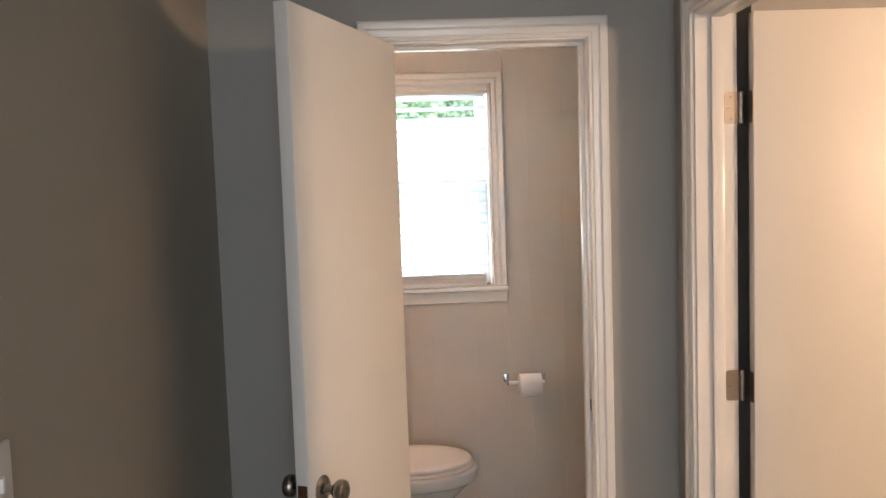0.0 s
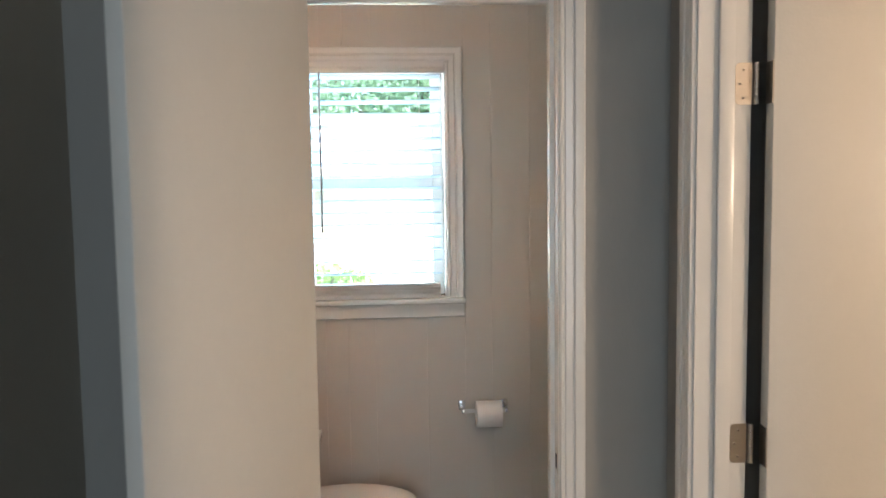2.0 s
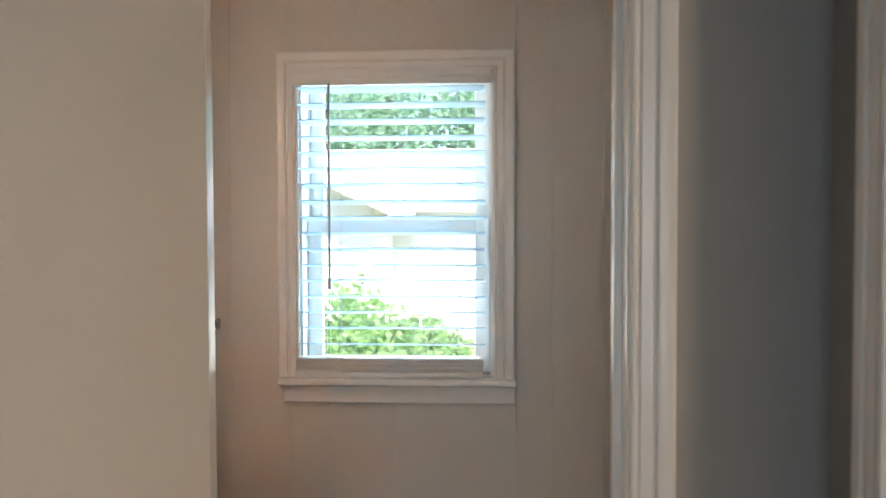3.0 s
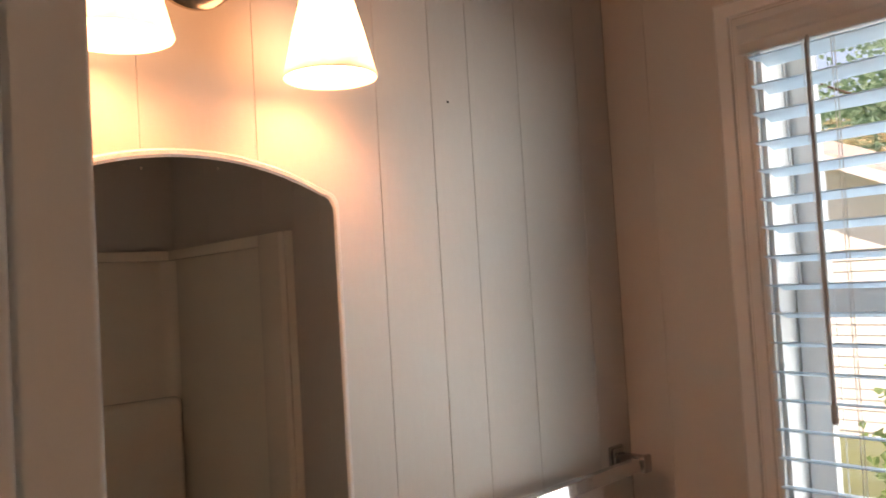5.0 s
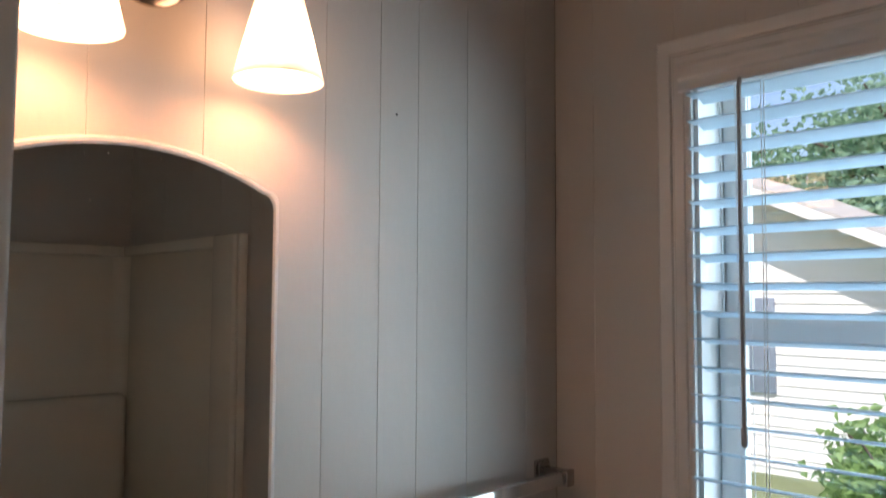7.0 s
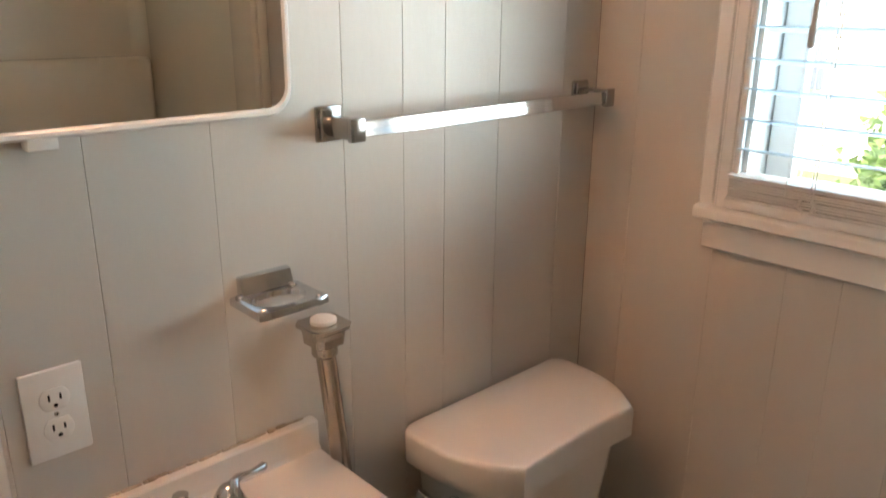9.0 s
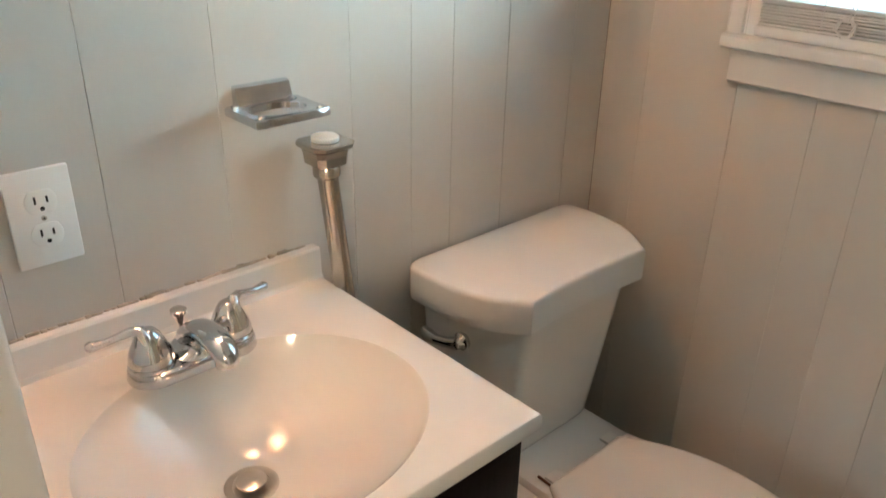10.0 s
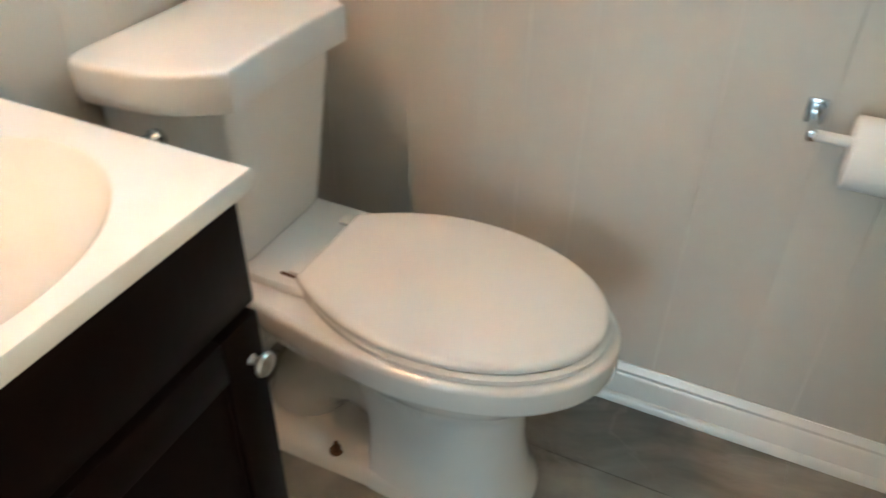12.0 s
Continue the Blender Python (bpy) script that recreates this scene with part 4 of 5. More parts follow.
TZ = 0.80
bm = bmesh.new()
loft(bm, [eased(r, 2) for r in (tank_ring(0.43, 0.150, 0.098, 0.178), tank_ring(0.437, 0.157, 0.103, 0.183), tank_ring(0.445, 0.160, 0.105, 0.1855), tank_ring(0.56, 0.172, 0.115, 0.199), tank_ring(TZ - 0.045, 0.192, 0.130, 0.222))])
part("tank", bm, PORCELAIN, toilet, "white porcelain tank")
bm = bmesh.new()
L = tank_ring(0, 0.212, 0.147, 0.241, x0=0.012, bulge=-0.006)
loft(bm, [scaled(L, 0.97, TZ - 0.063), scaled(L, 0.992, TZ - 0.061), scaled(L, 0.999, TZ - 0.056), scaled(L, 1.0, TZ - 0.011), scaled(L, 0.997, TZ - 0.0065), scaled(L, 0.988, TZ - 0.0032), scaled(L, 0.973, TZ - 0.0012), scaled(L, 0.95, TZ - 0.0003), scaled(L, 0.86, TZ)])
part("tank_lid", bm, PORCELAIN, toilet, "white porcelain tank lid")
bm = bmesh.new()
turn_profile(bm, 0.125, TY - 0.178, [(0.016, 0.0), (0.016, -0.007), (0.011, -0.012), (0.008, -0.020), (0.0005, -0.021)], 18, "y", 0.690)
tube(bm, [(0.127, TY - 0.195, 0.692), (0.108, TY - 0.201, 0.688), (0.088, TY - 0.204, 0.684), (0.068, TY - 0.205, 0.684), (0.055, TY - 0.205, 0.690)], 0.0105, 14, [1.1, 0.85, 0.85, 1.15, 0.8])
part("flush_handle", bm, CHROME, toilet, "chrome flush lever")


def egg(z, x0, x1, back, wide, grow=0.0, n=40, mid=None):
    """Seat outline: straight back with tight corners, egg-shaped front. grow: set outwards by so much."""
    waist = mid is not None
    mid = mid if waist else x0 + (x1 - x0) * 0.46
    half = []
    for k in range(n // 2 + 1):
        a = math.pi / 2 * k / (n // 2)
        half.append((mid + (x1 - mid) * math.cos(a), wide * math.sin(a)))
    for k in range(1, n // 3 + 1):
        t = k / (n // 3)
        fall = t * t * (3 - 2 * t) if waist else t ** 2.1
        half.append((mid - (mid - x0) * t, back + (wide - back) * (1 - fall)))
    half += [(x0, back * f) for f in (0.6, 0.2)]
    pts = half + [(x, -y) for x, y in reversed(half[1:])]
    cx = (x0 + x1) / 2
    kx, ky = 1 + grow / ((x1 - x0) / 2), 1 + grow / wide
    return [(cx + (x - cx) * kx, TY - 0.010 + y * ky, z) for x, y in pts]


bm = bmesh.new()
loft(bm, [egg(0.431, 0.276, 0.762, 0.098, 0.176, -0.012), egg(0.432, 0.276, 0.762, 0.098, 0.176, -0.001), egg(0.436, 0.276, 0.762, 0.098, 0.176), egg(0.442, 0.276, 0.762, 0.098, 0.176, -0.001),
          egg(0.446, 0.276, 0.762, 0.098, 0.176, -0.005), egg(0.4478, 0.276, 0.762, 0.098, 0.176, -0.012), egg(0.4485, 0.276, 0.762, 0.098, 0.176, -0.06)])
part("lid", bm, SEATMAT, toilet, "white closed toilet lid")
bm = bmesh.new()
loft(bm, [egg(0.413, 0.284, 0.768, 0.098, 0.179, -0.006), egg(0.415, 0.284, 0.768, 0.098, 0.179), egg(0.423, 0.284, 0.768, 0.098, 0.179), egg(0.429, 0.284, 0.768, 0.098, 0.179, -0.006)])
part("seat", bm, SEATMAT, toilet, "white toilet seat")
# bowl on a straight pedestal, rear shelf and foot
bm = bmesh.new()
loft(bm, [egg(0.0, 0.40, 0.684, 0.118, 0.126, 0.003), egg(0.008, 0.40, 0.684, 0.118, 0.126, 0.003), egg(0.02, 0.40, 0.679, 0.115, 0.122), egg(0.06, 0.40, 0.665, 0.107, 0.114), egg(0.14, 0.40, 0.653, 0.100, 0.107), egg(0.22, 0.39, 0.655, 0.095, 0.106), egg(0.255, 0.37, 0.670, 0.096, 0.117), egg(0.290, 0.34, 0.702, 0.10, 0.140),
          egg(0.324, 0.26, 0.738, 0.10, 0.162), egg(0.346, 0.16, 0.764, 0.110, 0.177), egg(0.3545, 0.09, 0.777, 0.122, 0.185, mid=0.49), egg(0.357, 0.07, 0.781, 0.127, 0.188, mid=0.49), egg(0.364, 0.06, 0.784, 0.129, 0.190, mid=0.49),
          egg(0.398, 0.05, 0.784, 0.130, 0.190, mid=0.49), egg(0.405, 0.05, 0.783, 0.130, 0.189, mid=0.49), egg(0.4095, 0.05, 0.783, 0.130, 0.189, -0.004, mid=0.49), egg(0.412, 0.05, 0.783, 0.130, 0.189, -0.012, mid=0.49)])
part("bowl", bm, PORCELAIN, toilet, "white porcelain bowl on its pedestal")
bm = bmesh.new()


def rect_ring(z, x0, x1, h, r=0.03, n=6):
    pts = []
    for cx, cy, a0 in ((x1 - r, h - r, 0), (x0 + r, h - r, 90), (x0 + r, -h + r, 180), (x1 - r, -h + r, 270)):
        for k in range(n + 1):
            a = radians(a0 + 90 * k / n)
            pts.append((cx + r * math.cos(a), TY + cy + r * math.sin(a), z))
    return pts


loft(bm, [rect_ring(0.30, 0.14, 0.42, 0.075), rect_ring(0.355, 0.07, 0.40, 0.100), rect_ring(0.405, 0.055, 0.33, 0.118), rect_ring(0.423, 0.05, 0.305, 0.122), rect_ring(0.430, 0.052, 0.298, 0.119), rect_ring(0.432, 0.058, 0.290, 0.112)])
part("rear_shelf", bm, PORCELAIN, toilet)
bm = bmesh.new()
loft(bm, [rect_ring(0.0, 0.10, 0.50, 0.130), rect_ring(0.026, 0.10, 0.50, 0.130), rect_ring(0.040, 0.105, 0.495, 0.122), rect_ring(0.050, 0.12, 0.48, 0.098)])
part("foot", bm, PORCELAIN, toilet)
bm = bmesh.new()
tube(bm, [(0.46, TY, 0.10), (0.41, TY, 0.15), (0.34, TY, 0.19), (0.27, TY, 0.17), (0.22, TY, 0.11), (0.19, TY, 0.03)], 0.078, 18, [1, 1.05, 1.1, 1.1, 1.05, 1])
part("trapway", bm, PORCELAIN, toilet)
for s in (-1, 1):
    bm = bmesh.new()
    turn_profile(bm, 0.325, TY + 0.112 * s, [(0.014, 0.0), (0.014, 0.003), (0.009, 0.004), (0.009, 0.011), (0.0045, 0.012), (0.0045, 0.024), (0.0005, 0.025)], 14, "z", 0.042)
    part("floor_bolt", bm, OLDBRASS, toilet, "rusty floor bolt")
    bm = bmesh.new()
    box(bm, 0.252, 0.296, TY + 0.078 * s - 0.016, TY + 0.078 * s + 0.016, 0.430, 0.437, bevel=0.0025)
    tube(bm, [(0.289, TY + 0.078 * s - 0.018, 0.441), (0.289, TY + 0.078 * s + 0.018, 0.441)], 0.006, 12)
    hg = part("seat_hinge", bm, SEATMAT, toilet)
    if s < 0:
        bm = bmesh.new()
        tube(bm, [(0.244, TY - 0.100, 0.4345), (0.286, TY - 0.104, 0.4365)], 0.0026, 8)
        part("hinge_pin", bm, OLDBRASS, hg, "tarnished hinge pin")
tagged(toilet, "white porcelain toilet with its lid down", "toilet")

# toilet paper
holder = empty("toilet_paper_holder", 1.045, 0, 0.725)
for x in (0.955, 1.129):
    bm = bmesh.new()
    box(bm, x - 0.014, x + 0.014, -0.008, 0.0, 0.688, 0.728, bevel=0.003)
    box(bm, x - 0.007, x + 0.007, -0.082, -0.006, 0.693, 0.711, bevel=0.004)
    part("post", bm, SOAPCHROME, holder, "chrome holder post")
bm = bmesh.new()
tube(bm, [(0.959, -0.074, 0.702), (1.124, -0.074, 0.702)], 0.0085, 14)
part("roller", bm, PLASTIC, holder)
tagged(holder, "chrome toilet paper holder with a white roller on the wall", "paper holder")
bm = bmesh.new()
prof = [(0.0205, 0.0), (0.050, 0.0), (0.0525, 0.002), (0.0525, 0.100), (0.050, 0.102), (0.0205, 0.102), (0.0205, 0.0)]
rings = [circle(1.007 + h, -0.078, 0.706 - 0.016, r, 36, "x") for r, h in prof]
loft(bm, rings, cap0=False, cap1=False)
part_roll = part("toilet_paper_roll", bm, PAPER)
tagged(part_roll, "white toilet paper roll on the wall holder", "toilet paper")

# ---------------------------------------------------------------- mirror cabinet
MY, MZ0, MZ1, MZA, MH = -0.908, 1.348, 1.818, 1.866, 0.208
mirror = empty("mirror_cabinet", 0, MY, MZ0)


def mirror_ring(x, inset, n_arch=24, n_r=6):
    h, r = MH - inset, 0.034 - inset * 0.6
    pts = []
    # bottom right corner, right side, arch, left side, bottom left corner
    for k in range(n_r + 1):
        a = radians(270 + 90 * k / n_r)
        pts.append((x, MY + h - r + r * math.cos(a), MZ0 + inset + r + r * math.sin(a)))
    rise = MZA - MZ1
    R = ((MH * 0.94) ** 2 + rise ** 2) / (2 * rise) - inset
    cz = MZA - inset - R
    rs = 0.022
    y_edge = h
    ang = math.asin(min(1, (y_edge - rs * 0.9) / R))
    zs = cz + R * math.cos(ang)
    for k in range(4):
        a = k / 4 * math.pi / 2
        pts.append((x, MY + y_edge - rs * 0.9 * (1 - math.cos(a)) , zs - rs * (1 - math.sin(a))))
    for k in range(n_arch + 1):
        a = ang - 2 * ang * k / n_arch
        pts.append((x, MY + R * math.sin(a), cz + R * math.cos(a)))
    right = pts[n_r + 1:n_r + 5]
    for p in reversed(right):
        pts.append((x, 2 * MY - p[1], p[2]))
    for k in range(n_r + 1):
        a = radians(180 + 90 * k / n_r)
        pts.append((x, MY - h + r + r * math.cos(a), MZ0 + inset + r + r * math.sin(a)))
    swing = math.tan(radians(1.3))
    return [(q[0] + (q[1] - (MY - MH)) * swing, q[1], q[2]) for q in pts]


bm = bmesh.new()
box(bm, -0.08, 0.004, MY - MH + 0.02, MY + MH - 0.02, MZ0 + 0.02, MZ1 - 0.02)
part("cabinet_body", bm, TRIM, mirror)
bm = bmesh.new()
loft(bm, [mirror_ring(0.002, 0.006), mirror_ring(0.014, 0.0), mirror_ring(0.024, 0.0), mirror_ring(0.028, 0.003), mirror_ring(0.028, 0.008), mirror_ring(0.0255, 0.0105)], cap1=True)
part("frame", bm, TRIM, mirror, "thin white metal rim")
bm = bmesh.new()
loft(bm, [mirror_ring(0.0250, 0.0112), mirror_ring(0.0266, 0.0112)])
part("mirror_glass", bm, MIRROR, mirror, "arched mirror glass", smooth=False)
random.seed(17)
bm = bmesh.new()
for k in range(16):
    fy = MY + random.uniform(-0.18, 0.18)
    fz = random.choice((random.uniform(1.40, 1.80), MZA - 0.020 - 0.30 * (fy - MY) ** 2 - random.uniform(0, 0.010)))
    fr = random.uniform(0.0004, 0.0009)
    loft(bm, [circle(0.0264 + (fy - MY + MH) * 0.0227, fy, fz, fr, 7, "x", fr * random.uniform(0.8, 2.0)), circle(0.0269 + (fy - MY + MH) * 0.0227, fy, fz, fr, 7, "x", fr * random.uniform(0.8, 2.0))])
flecks = part("silvering_flecks", bm, CAULK, mirror, "pale flecks in the silvering")
flecks["kind"] = "stuff"
bm = bmesh.new()
box(bm, 0.006, 0.030, -1.020, -0.988, MZ0 - 0.012, MZ0 + 0.002, bevel=0.003)
part("catch", bm, TRIM, mirror)
tagged(mirror, "arched mirror cabinet with a thin white rim, slightly ajar", "mirror")

# ---------------------------------------------------------------- vanity light
LY, LZ = -0.886, 2.113
light = empty("vanity_light", 0, LY, LZ)
bm = bmesh.new()
turn_profile(bm, 0.0, LY, [(0.066, 0.0), (0.066, 0.006), (0.062, 0.010), (0.054, 0.011), (0.051, 0.016), (0.041, 0.022), (0.027, 0.027), (0.014, 0.030), (0.0005, 0.031)], 40, "x", LZ)
bp = part("backplate", bm, NICKEL, light, "round brushed nickel back plate")
for s in (-1, 1):
    bm = bmesh.new()
    tube(bm, [(0.014, LY, LZ + 0.044 * s), (0.026, LY, LZ + 0.044 * s)], 0.003, 10)
    turn_profile(bm, 0.024, LY, [(0.0045, 0.0), (0.0055, 0.003), (0.0045, 0.007), (0.0005, 0.008)], 12, "x", LZ + 0.044 * s)
    part("mount_nut", bm, NICKEL, bp)
bm = bmesh.new()
tube(bm, [(0.025, LY, LZ), (0.056, LY, LZ)], 0.0085, 14)
tube(bm, [(0.056, LY - 0.155, LZ + 0.0075), (0.056, LY, LZ + 0.0035), (0.056, LY + 0.155, LZ - 0.0005)], 0.0065, 14)
for d in (-0.022, -0.014, 0.014, 0.022):
    turn_profile(bm, 0.056, LY + d, [(0.0065, -0.004), (0.0095, -0.002), (0.0095, 0.002), (0.0065, 0.004)], 16, "y", LZ)
part("bar", bm, NICKEL, light)
for s in (-1, 1):
    ay = LY + (0.131 if s > 0 else -0.120)
    LZ = 2.113 + (0.007 if s < 0 else 0.0)
    AX = 0.094
    bm = bmesh.new()
    pts = [(0.056, ay, LZ)] + [(0.075 - 0.019 * math.cos(math.pi * k / 12), ay + 0.010 * s * k / 12, LZ + 0.052 + 0.022 * math.sin(math.pi * k / 12)) for k in range(13)] + [(AX, ay + 0.010 * s, LZ - 0.012)]
    ay += 0.010 * s
    tube(bm, pts, 0.0062, 14)
    part("arm", bm, NICKEL, light)
    Z0 = LZ - 0.016
    bm = bmesh.new()
    turn_profile(bm, AX, ay, [(0.0075, 0.022), (0.0105, 0.019), (0.0120, 0.014), (0.0165, 0.004), (0.0235, -0.006), (0.0280, -0.0105), (0.0295, -0.0130), (0.0330, -0.0145), (0.0348, -0.0175), (0.0348, -0.0245), (0.0325, -0.0270), (0.010, -0.0270)], 32, "z", Z0)
    part("socket_cap", bm, NICKEL, light)
    bm = bmesh.new()
    prof = [(0.031, -0.022), (0.036, -0.042), (0.0465, -0.082), (0.058, -0.129), (0.0605, -0.138), (0.0595, -0.1395), (0.057, -0.135), (0.045, -0.082), (0.0345, -0.042), (0.0295, -0.024)]
    loft(bm, [circle(AX, ay, Z0 + h, r, 40) for r, h in prof], cap0=False, cap1=False)
    part("shade", bm, SHADE, light, "glowing frosted white glass shade")
    lamp("bulb_light", "POINT", Matrix.Translation((AX, ay, Z0 - 0.080)), 0.85, (1.0, 0.47, 0.265), radius=0.02)
tagged(light, "brushed nickel two-shade vanity light above the mirror", "wall light")

# ---------------------------------------------------------------- wall fittings
towel = empty("towel_bar", 0, -0.34, 1.33)
for y in (-0.625, -0.055):
    bm = bmesh.new()
    box(bm, 0.0, 0.006, y - 0.022, y + 0.022, 1.300, 1.350, bevel=0.0025)
    box(bm, 0.0055, 0.012, y - 0.017, y + 0.017, 1.304, 1.346, bevel=0.0025)
    box(bm, 0.0115, 0.066, y - 0.0105, y + 0.0105, 1.3095, 1.3375, bevel=0.003)
    box(bm, 0.064, 0.074, y - 0.0125, y + 0.0125, 1.3075, 1.3395, bevel=0.002)
    part("post", bm, POSTCHROME, towel, "dulled chrome post")
bm = bmesh.new()
# the bar sits turned a few degrees in its posts
sec = [(0.0515, 1.3120), (0.0675, 1.3120), (0.0690, 1.3135), (0.0672, 1.3330), (0.0656, 1.3345), (0.0515, 1.3345), (0.0500, 1.3330), (0.0500, 1.3135)]
loft(bm, [[(x, y, z) for x, z in sec] for y in (-0.6140, -0.0660)])
part("bar", bm, CHROME, towel, "square chrome bar")
tagged(towel, "square chrome towel bar on the board wall", "towel bar")

soap = empty("soap_dish", 0, -0.75, 1.11)
bm = bmesh.new()
prof = [(0.0, 1.096), (0.008, 1.096), (0.018, 1.102), (0.016, 1.108), (0.009, 1.131), (0.0, 1.133)]
loft(bm, [[(x, -0.782, z) for x, z in prof], [(x, -0.703, z) for x, z in prof]])
part("back_plate", bm, SOAPCHROME, soap)
bm = bmesh.new()
Z = 1.103


def oval_tray():
    n = 40
    cx, cy = 0.050, -0.747
    inner = [(cx + 0.027 * math.cos(2 * math.pi * k / n), cy + 0.039 * math.sin(2 * math.pi * k / n)) for k in range(n)]

    def outer(h, w):
        pts = []
        for k in range(n):
            u, v = math.cos(2 * math.pi * k / n), math.sin(2 * math.pi * k / n)
            s = min(h / max(abs(u), 1e-6), w / max(abs(v), 1e-6))
            pts.append((cx + u * s, cy + v * s))
        return pts

    o, o2, o3 = outer(0.042, 0.053), outer(0.038, 0.049), outer(0.0405, 0.0515)
    loft(bm, [[(x, y, Z + 0.006) for x, y in inner], [(x, y, Z + 0.0068) for x, y in o2], [(x, y, Z + 0.0078) for x, y in o3], [(x, y, Z + 0.0055) for x, y in o], [(x, y, Z - 0.0025) for x, y in o], [(x, y, Z - 0.004) for x, y in o2], [(x, y, Z - 0.002) for x, y in inner], [(x, y, Z + 0.006) for x, y in inner]], cap0=False, cap1=False)
    for x, y in ((0.020, -0.789), (0.020, -0.705), (0.082, -0.789), (0.082, -0.705)):
        turn_profile(bm, x, y, [(0.0045, 0.0), (0.0042, 0.002), (0.0025, 0.0035), (0.0003, 0.004)], 12, "z", Z + 0.0068)


oval_tray()
part("tray", bm, SOAPCHROME, soap)
tagged(soap, "worn chrome soap dish with an open tray on the wall", "soap dish")

# loose chrome leg with a square bracket leaning on the wall between vanity and toilet
leg = empty("chrome_leg", 0.075, -0.645, 0)
top, bot = Vector((0.052, -0.680, 1.014)), Vector((0.100, -0.602, 0.004))
bm = bmesh.new()
tube(bm, [bot, bot + (top - bot) * 0.02, top - (top - bot) * 0.03, top], 0.0145, 20, [1, 1, 1, 1])
part("tube", bm, OLDCHROME, leg, "worn chrome tube")
bm = bmesh.new()
turn_profile(bm, top.x, top.y, [(0.0155, -0.012), (0.019, -0.008), (0.019, 0.004), (0.016, 0.008)], 20, "z", top.z)
part("collar", bm, OLDCHROME, leg)
bm = bmesh.new()


def cut_square(h, z, c=0.35):
    """A square with its corners cut."""
    h *= 0.9
    k = h * (1 - c)
    return [(top.x + x, top.y + y, z) for x, y in ((h, -k), (h, k), (k, h), (-k, h), (-h, k), (-h, -k), (-k, -h), (k, -h))]


loft(bm, [cut_square(0.017, top.z + 0.004), cut_square(0.024, top.z + 0.008), cut_square(0.027, top.z + 0.010), cut_square(0.028, top.z + 0.022), cut_square(0.030, top.z + 0.030), cut_square(0.036, top.z + 0.034), cut_square(0.037, top.z + 0.039), cut_square(0.034, top.z + 0.040)])
bk = part("bracket", bm, OLDCHROME, leg, "square stepped metal bracket", smooth=False)
bm = bmesh.new()
turn_profile(bm, top.x, top.y, [(0.019, 0.041), (0.019, 0.046), (0.016, 0.048), (0.0005, 0.048)], 22, "z", top.z)
part("cap", bm, PLASTIC, bk, "white round plastic cap")
tagged(leg, "loose chrome leg leaning against the wall beside the vanity", "metal leg")

outlet = empty("wall_outlet", 0, -1.03, 1.02)
OY, OZ = -1.028, 1.023
part("cover", box(bmesh.new(), 0.0, 0.0065, OY - 0.0355, OY + 0.0355, OZ - 0.0575, OZ + 0.0575, bevel=0.003), PLASTIC, outlet)
for s in (-1, 1):
    z = OZ + 0.0195 * s
    bm = bmesh.new()
    ring = []
    for k in range(28):
        a = 2 * math.pi * k / 28
        ring.append((0.0172 * math.cos(a), max(-0.0138, min(0.0138, 0.0172 * math.sin(a)))))
    loft(bm, [[(0.004, OY + u, z + v) for u, v in ring], [(0.0078, OY + u, z + v) for u, v in ring], [(0.0084, OY + u * 0.94, z + v * 0.94) for u, v in ring]])
    face = part("receptacle", bm, PLASTIC, outlet)
    bm = bmesh.new()
    box(bm, 0.0080, 0.0088, OY - 0.0075, OY - 0.0052, z - 0.001, z + 0.0075)
    box(bm, 0.0080, 0.0088, OY + 0.0052, OY + 0.0075, z - 0.001, z + 0.0065)
    turn_profile(bm, 0.0080, OY, [(0.0026, 0.0), (0.0026, 0.0008)], 12, "x", z - 0.0075)
    part("slots", bm, DARK, face, "dark socket slots")
screw(outlet, (0.0066, OY, OZ), "x", 0.003)
tagged(outlet, "white duplex outlet with a plain cover on the wall", "outlet")

# ---------------------------------------------------------------- shower
shower = empty("shower_surround", 1.65, -0.6, 0)
bm = bmesh.new()
SX0, SX1, SZ = 1.415, RIGHT_X, 1.885
box(bm, SX0, SX1 - 0.03, -0.03, -0.001, 0.45, SZ, bevel=0.004)
box(bm, SX0, SX1 - 0.03, DOOR_Y1 + 0.001, DOOR_Y1 + 0.03, 0.45, SZ, bevel=0.004)
box(bm, SX1 - 0.04, SX1 - 0.001, DOOR_Y1 + 0.001, -0.001, 0.45, SZ, bevel=0.004)
part("wall_panels", bm, FIBREGLASS, shower)
bm = bmesh.new()
box(bm, SX0 + 0.002, SX0 + 0.155, -0.055, -0.0305, 0.45, SZ - 0.001, bevel=0.01)
box(bm, SX0 + 0.155, SX1 - 0.0405, -0.05, -0.0305, SZ - 0.045, SZ - 0.001, bevel=0.008)
box(bm, SX1 - 0.065, SX1 - 0.0405, DOOR_Y1 + 0.031, -0.031, SZ - 0.045, SZ - 0.001, bevel=0.008)
part("raised_edge", bm, FIBREGLASS, shower)
for y, s in ((-0.0305, -1), (DOOR_Y1 + 0.031, 1)):
    bm = bmesh.new()
    cove = [(SX1 - 0.0405, y)] + [(SX1 - 0.0405 - 0.055 * (1 - math.sin(a)), y + s * 0.055 * (1 - math.cos(a))) for a in [radians(9 * q) for q in range(11)]]
    loft(bm, [[(x, v, z) for x, v in cove] for z in (0.45, SZ - 0.046)])
    part("corner_cove", bm, FIBREGLASS, shower)
bm = bmesh.new()
box(bm, SX1 - 0.115, SX1 - 0.0405, DOOR_Y1 + 0.031, -0.0305, 0.45, 1.27, bevel=0.03, seg=5)
part("ledge", bm, FIBREGLASS, shower)
bm = bmesh.new()
